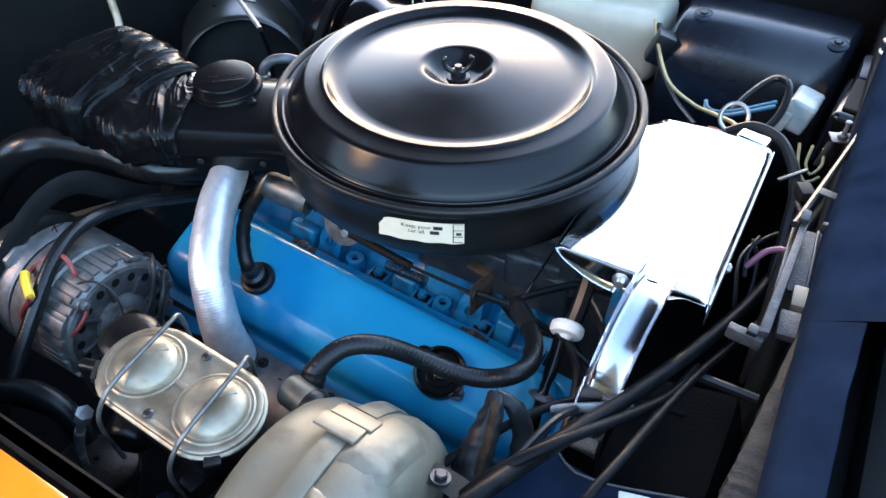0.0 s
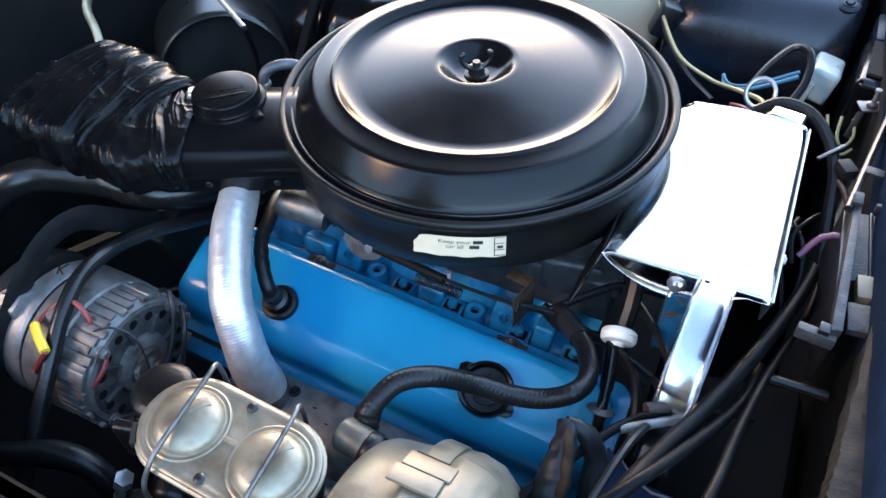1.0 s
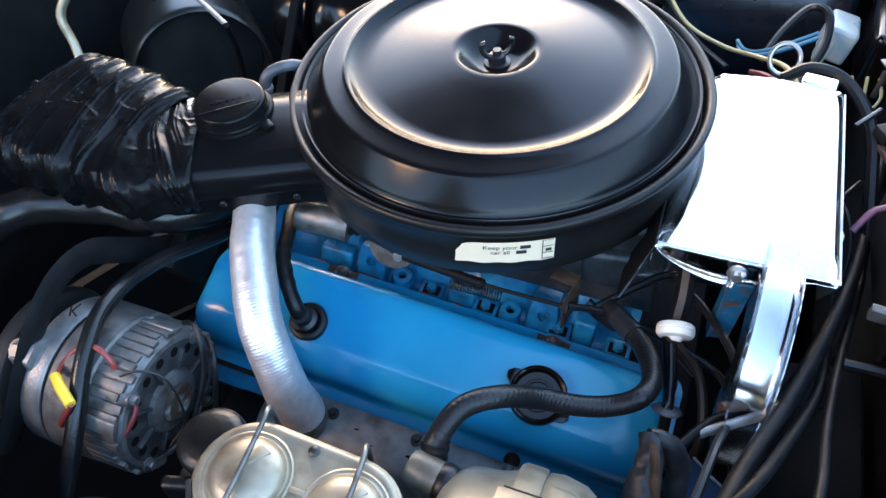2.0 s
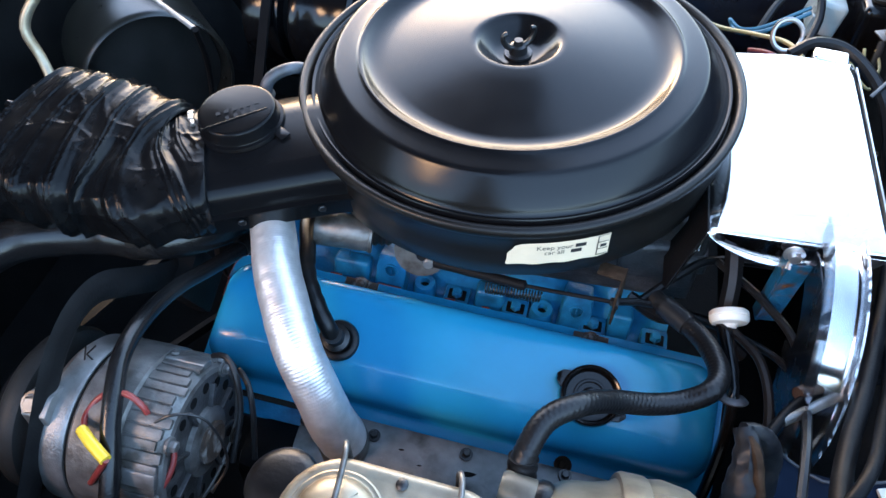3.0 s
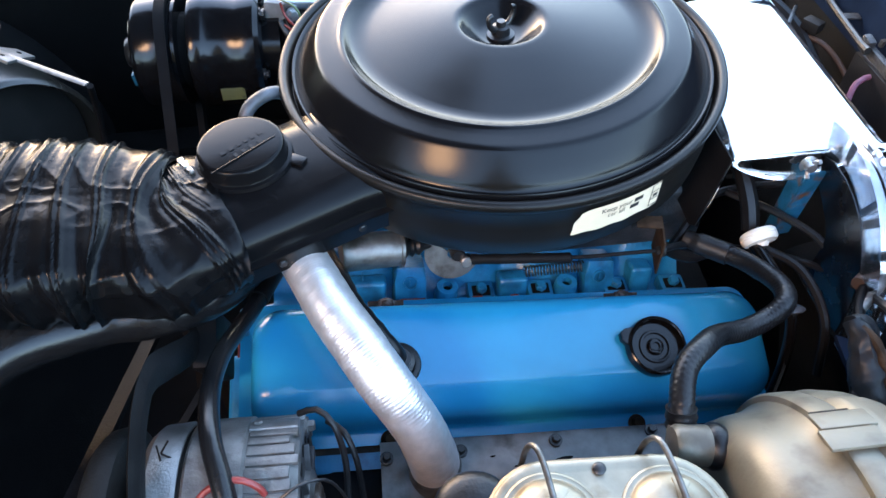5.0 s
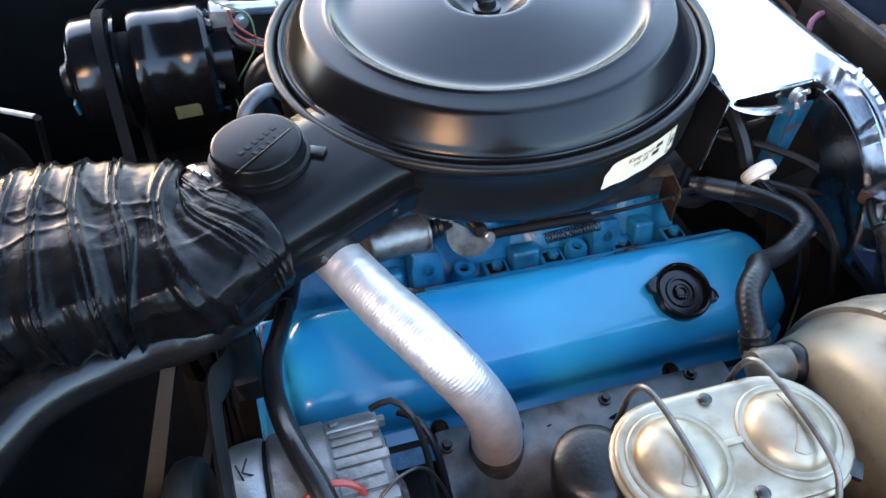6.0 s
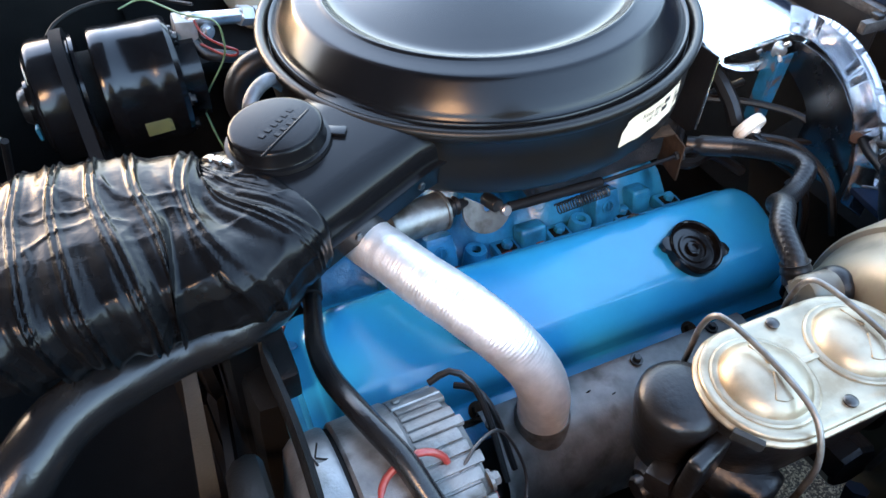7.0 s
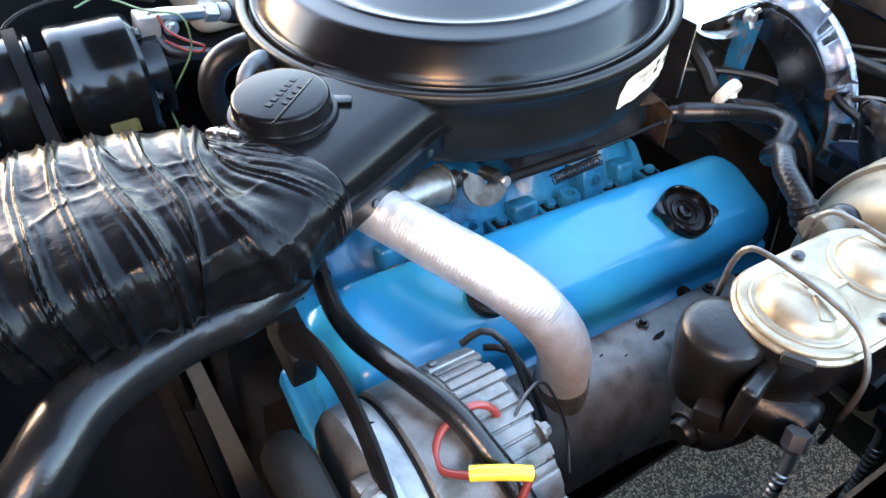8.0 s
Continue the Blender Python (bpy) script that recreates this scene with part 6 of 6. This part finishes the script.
part("plate", slab([(-0.045, 0.028), (0.02, 0.030), (0.030, 0.010), (0.010, -0.004), (0.004, -0.034), (-0.022, -0.038), (-0.030, -0.010)], 0.004, k, 0.0008), CAST, latch)
for x, y in ((-0.012, -0.022), (0.008, 0.012), (-0.022, 0.014)):
    part("hole", lathe([(0, 0), (0.003, 0), (0.003, 0.0006), (0, 0.0006)], k @ Vector((x, y, 0.0042)), k.to_3x3() @ Vector((0, 0, 1)), 14, True), DARK, latch)
part("stay", tube([BA + Vector((0.003, -0.001, -0.002)), BA + Vector((-0.02, 0.03, -0.08)), BA + Vector((-0.05, 0.04, -0.20))], 0.004, seg=8, step=0.02), MATT, latch)
part("coupling", tube([BB + Vector((-0.04, 0.06, 0.01)), BB + Vector((-0.01, 0.04, 0.012))], 0.010, seg=14), BROWN, latch, "brown coupling piece")

# cream tank and evaporator case
tank = thing("washer_tank", "cream plastic washer tank", "tank", (-0.03, 0.56, 0.655))
part("bottle", box((0.235, 0.14, 0.125), pose(-0.030, 0.565, 0.718, 0, 0, 4), 0.034, 5), TANK, tank)
part("cap", lathe([(0, 0), (0.03, 0), (0.03, 0.02), (0, 0.02)], (-0.03, 0.56, 0.78), (0, 0, 1), 28, True), TANK, tank)
case = thing("evaporator_case", "dark moulded evaporator case on the firewall", "case", (0.235, 0.48, 0.62))
bm = bmesh.new()
prof = [(0.42, 0.60), (0.42, 0.69), (0.415, 0.72), (0.42, 0.755), (0.435, 0.785), (0.455, 0.805), (0.475, 0.815), (0.50, 0.818), (0.53, 0.816), (0.60, 0.80), (0.60, 0.60)]
rows = [[bm.verts.new((x + 0.06 * (y - 0.45), y + dy, z + dz)) for y, z in prof] for x, dz, dy in ((0.112, -0.016, 0.012), (0.116, -0.005, 0.003), (0.124, 0.0, 0.0), (0.165, 0.0015, 0.0), (0.23, 0.003, -0.002), (0.31, 0.0015, 0.0), (0.348, 0.0, 0.0), (0.356, -0.005, 0.003), (0.360, -0.016, 0.012))]
for a, b in zip(rows, rows[1:]):
    for k in range(len(prof) - 1):
        bm.faces.new((a[k], a[k + 1], b[k + 1], b[k]))
bm.faces.new(rows[0])
bm.faces.new(rows[-1])
part("shell", bm, CASE, case, angle=60)
for x, y, z in ((0.150, 0.480, 0.814), (0.338, 0.480, 0.814)):
    pad = part("screw_pad", lathe([(0, 0), (0.014, 0), (0.015, 0.002), (0.010, 0.004), (0, 0.004)], (x, y, z), (0, -0.2, 1), 28, True), COWL, case)
    bolt(pad, (x, y, z + 0.004), (0, -0.2, 1), 0.006, 0.004, BLACK)
part("harness_plug", box((0.03, 0.03, 0.05), pose(0.108, 0.43, 0.775, 0, 20, 20), 0.006), BLACK, case)
relay = thing("relay_box", "pale metal relay box", "relay", (0.325, 0.31, 0.77))
bm = box((0.034, 0.060, 0.040), pose(0.325, 0.312, 0.800, -8, 12, -6), 0.006, 3)
part("cover", bm, RELAY, relay)
part("tab", box((0.014, 0.022, 0.025), pose(0.310, 0.288, 0.796, -8, 12, -6), 0.003), RELAY, relay)
reg = thing("control_unit", "dark moulded control unit with a bright top", "control unit", (0.39, 0.31, 0.74))
part("housing", box((0.085, 0.13, 0.075), pose(0.402, 0.340, 0.778, -6, 4, -4), 0.010, 3), GLOSS, reg)
part("lid_plate", box((0.066, 0.10, 0.004), pose(0.404, 0.345, 0.8175, -6, 4, -4), 0.0015), GREY, reg, "greyish tan lid plate")
stud = part("stud_plate", box((0.026, 0.020, 0.002), pose(0.378, 0.235, 0.8225, 0, 0, 20), 0.0006), SHIELD, reg)
part("stud", lathe([(0, 0), (0.006, 0), (0.006, 0.004), (0.0026, 0.006), (0.0022, 0.018), (0.0036, 0.019), (0.0036, 0.022), (0, 0.0225)], (0.378, 0.235, 0.823), (0, 0, 1), 16, True), SHIELD, stud)
part("terminal", tube([(0.369, 0.222, 0.820), (0.366, 0.210, 0.812), (0.363, 0.200, 0.80)], 0.004, seg=10), GREY, reg)
blk = thing("coil_spring_block", "dark block with a bright coil spring", "spring", (0.40, 0.44, 0.78))
part("block", box((0.06, 0.07, 0.05), pose(0.405, 0.44, 0.79), 0.006), COWL, blk)
coil = [Vector((0.405 + 0.017 * math.cos(i * 0.45), 0.44 + 0.017 * math.sin(i * 0.45), 0.815 + i * 0.0011)) for i in range(50)]
part("spring", sweep(bmesh.new(), coil, 0.0026, seg=8, step=0.004), STEEL, blk)
# wires and clips by the firewall
for pts, r, mat, what in (
    ([(0.085, 0.46, 0.80), (0.110, 0.41, 0.785), (0.150, 0.34, 0.775), (0.200, 0.275, 0.79), (0.235, 0.225, 0.815), (0.265, 0.19, 0.83), (0.28, 0.15, 0.835)], 0.0026, PALE, "pale yellow wire"),
    ([(0.095, 0.45, 0.80), (0.120, 0.39, 0.775), (0.165, 0.32, 0.765), (0.21, 0.26, 0.77)], 0.0040, RUBBER, "black wire"),
    ([(0.215, 0.275, 0.80), (0.222, 0.250, 0.800), (0.245, 0.245, 0.805), (0.270, 0.250, 0.815), (0.297, 0.262, 0.825)], 0.0026, TEAL, "blue wire"),
    ([(0.215, 0.268, 0.803), (0.226, 0.252, 0.803), (0.250, 0.251, 0.809), (0.297, 0.268, 0.828)], 0.0022, TEAL, "blue wire"),
    ([(0.245, 0.255, 0.790), (0.262, 0.280, 0.820), (0.285, 0.300, 0.840), (0.303, 0.285, 0.842), (0.306, 0.255, 0.825), (0.296, 0.225, 0.81), (0.285, 0.20, 0.80)], 0.0048, RUBBER, "black taped wire"),
    ([(0.235, 0.215, 0.800), (0.250, 0.195, 0.812), (0.268, 0.175, 0.815)], 0.0030, RED, "red wire"),
    ([(0.262, 0.150, 0.842), (0.285, 0.160, 0.852), (0.315, 0.155, 0.850), (0.338, 0.125, 0.842), (0.350, 0.090, 0.832), (0.355, 0.05, 0.815), (0.36, -0.02, 0.79)], 0.0062, RUBBER, "black sleeved loom"),
    ([(0.352, 0.215, 0.815), (0.352, 0.190, 0.805), (0.360, 0.180, 0.800), (0.368, 0.195, 0.806), (0.364, 0.215, 0.815)], 0.0018, PALE, "pale thin wire"),
    ([(0.338, 0.22, 0.81), (0.345, 0.19, 0.80), (0.358, 0.170, 0.795), (0.37, 0.18, 0.80)], 0.0018, PALE, "pale thin wire"),
    ([(0.352, 0.085, 0.830), (0.362, 0.060, 0.833), (0.370, 0.030, 0.825), (0.373, -0.01, 0.81)], 0.0028, BROWN, "brown wire"),
    ([(0.332, -0.045, 0.835), (0.345, -0.030, 0.850), (0.362, -0.028, 0.855), (0.375, -0.04, 0.85)], 0.0030, PURPLE, "purple wire"),
):
    wire("wire", pts, r, mat, what + " by the firewall", "wire")
ring = [Vector((0.262 + 0.015 * math.cos(a), 0.185 + 0.010 * math.sin(a), 0.842 + 0.013 * math.sin(a))) for a in [i * 0.33 for i in range(20)]]
wire("wire_ring", ring, 0.0026, STEEL, "grey looped cable clip", "clip")
for pts in ([(0.33, 0.05, 0.79), (0.34, 0.01, 0.80), (0.345, -0.03, 0.79), (0.34, -0.07, 0.77)], [(0.335, 0.07, 0.78), (0.325, 0.03, 0.775), (0.335, -0.02, 0.765), (0.345, -0.06, 0.75)], [(0.35, 0.06, 0.80), (0.34, 0.04, 0.805), (0.33, 0.02, 0.80), (0.335, -0.01, 0.79)]):
    wire("thin_wire", pts, 0.0022, RUBBER, "thin black wire behind the shield", "wire")
clipob = thing("loom_clip", "grey plastic loom clip", "clip", (0.355, 0.09, 0.82))
part("body", box((0.014, 0.020, 0.012), pose(0.358, 0.085, 0.842, 0, 0, 30), 0.002), DISC, clipob)
part("tail", box((0.004, 0.040, 0.003), pose(0.342, 0.103, 0.845, 0, 0, -35), 0.001), BLACK, clipob)

# wiper motor mount beside the cowl
lever = thing("wiper_mount", "worn dark metal wiper motor mount under the cowl edge", "bracket", (0.375, -0.07, 0.80))
bm = slab([(0.3620, 0.004), (0.3680, 0.006), (0.3655, -0.150), (0.3575, -0.152)], 0.010, pose(0, 0, 0.862), 0.001)
part("channel_top", bm, DARK_CAST, lever)
part("channel_side", box((0.004, 0.155, 0.060), pose(0.3605, -0.073, 0.832, 0, 0, 1.5), 0.001), BLACK, lever)
part("front_tab", box((0.008, 0.014, 0.016), pose(0.3635, 0.003, 0.870, 8, 0, 0), 0.002), DARK_CAST, lever)
part("front_tab", box((0.014, 0.005, 0.008), pose(0.386, 0.006, 0.868, 0, 0, 8), 0.0015), DARK_CAST, lever)
part("floor_plate", box((0.026, 0.085, 0.004), pose(0.380, -0.036, 0.856, 0, -6, 2), 0.001), DARK_CAST, lever, "dull dark plate")
part("crease", box((0.003, 0.085, 0.004), pose(0.3815, -0.036, 0.859, 0, 0, 3), 0.001), BLACK, lever)
for y in (-0.012, -0.024):
    part("slot", box((0.010, 0.003, 0.002), pose(0.389, y, 0.8595, 0, -6, 8), 0.0005), DARK, lever)
part("worn_block", box((0.022, 0.026, 0.010), pose(0.3845, -0.089, 0.860, 0, -4, 4), 0.003), CREAM, lever, "bare yellowish block")
bolt(lever, (0.389, -0.094, 0.866), (0, 0, 1), 0.003, 0.003, BLACK, False)
part("lower_plate", box((0.026, 0.030, 0.008), pose(0.3825, -0.122, 0.859, 0, -4, 4), 0.003), DARK_CAST, lever)
part("cross_bar", box((0.028, 0.008, 0.012), pose(0.350, -0.152, 0.860, 0, 0, -6), 0.0015), DARK_CAST, lever)
part("notch", box((0.008, 0.010, 0.005), pose(0.354, -0.150, 0.868, 0, 0, -6), 0.001), BLACK, lever)
part("cable_tag", box((0.016, 0.010, 0.002), pose(0.376, 0.056, 0.868, 0, 0, -8), 0.0006), DARK_CAST, lever)
wire("wiper_rod", [(0.395, 0.22, 0.865), (0.378, 0.12, 0.862), (0.362, 0.02, 0.868), (0.357, -0.01, 0.872)], 0.0035, BLACK, "dark thin linkage rod", "rod")
wire("bay_rod", [(0.331, -0.159, 0.800), (0.379, -0.158, 0.800)], 0.0045, BLACK, "black steel rod by the firewall", "rod")
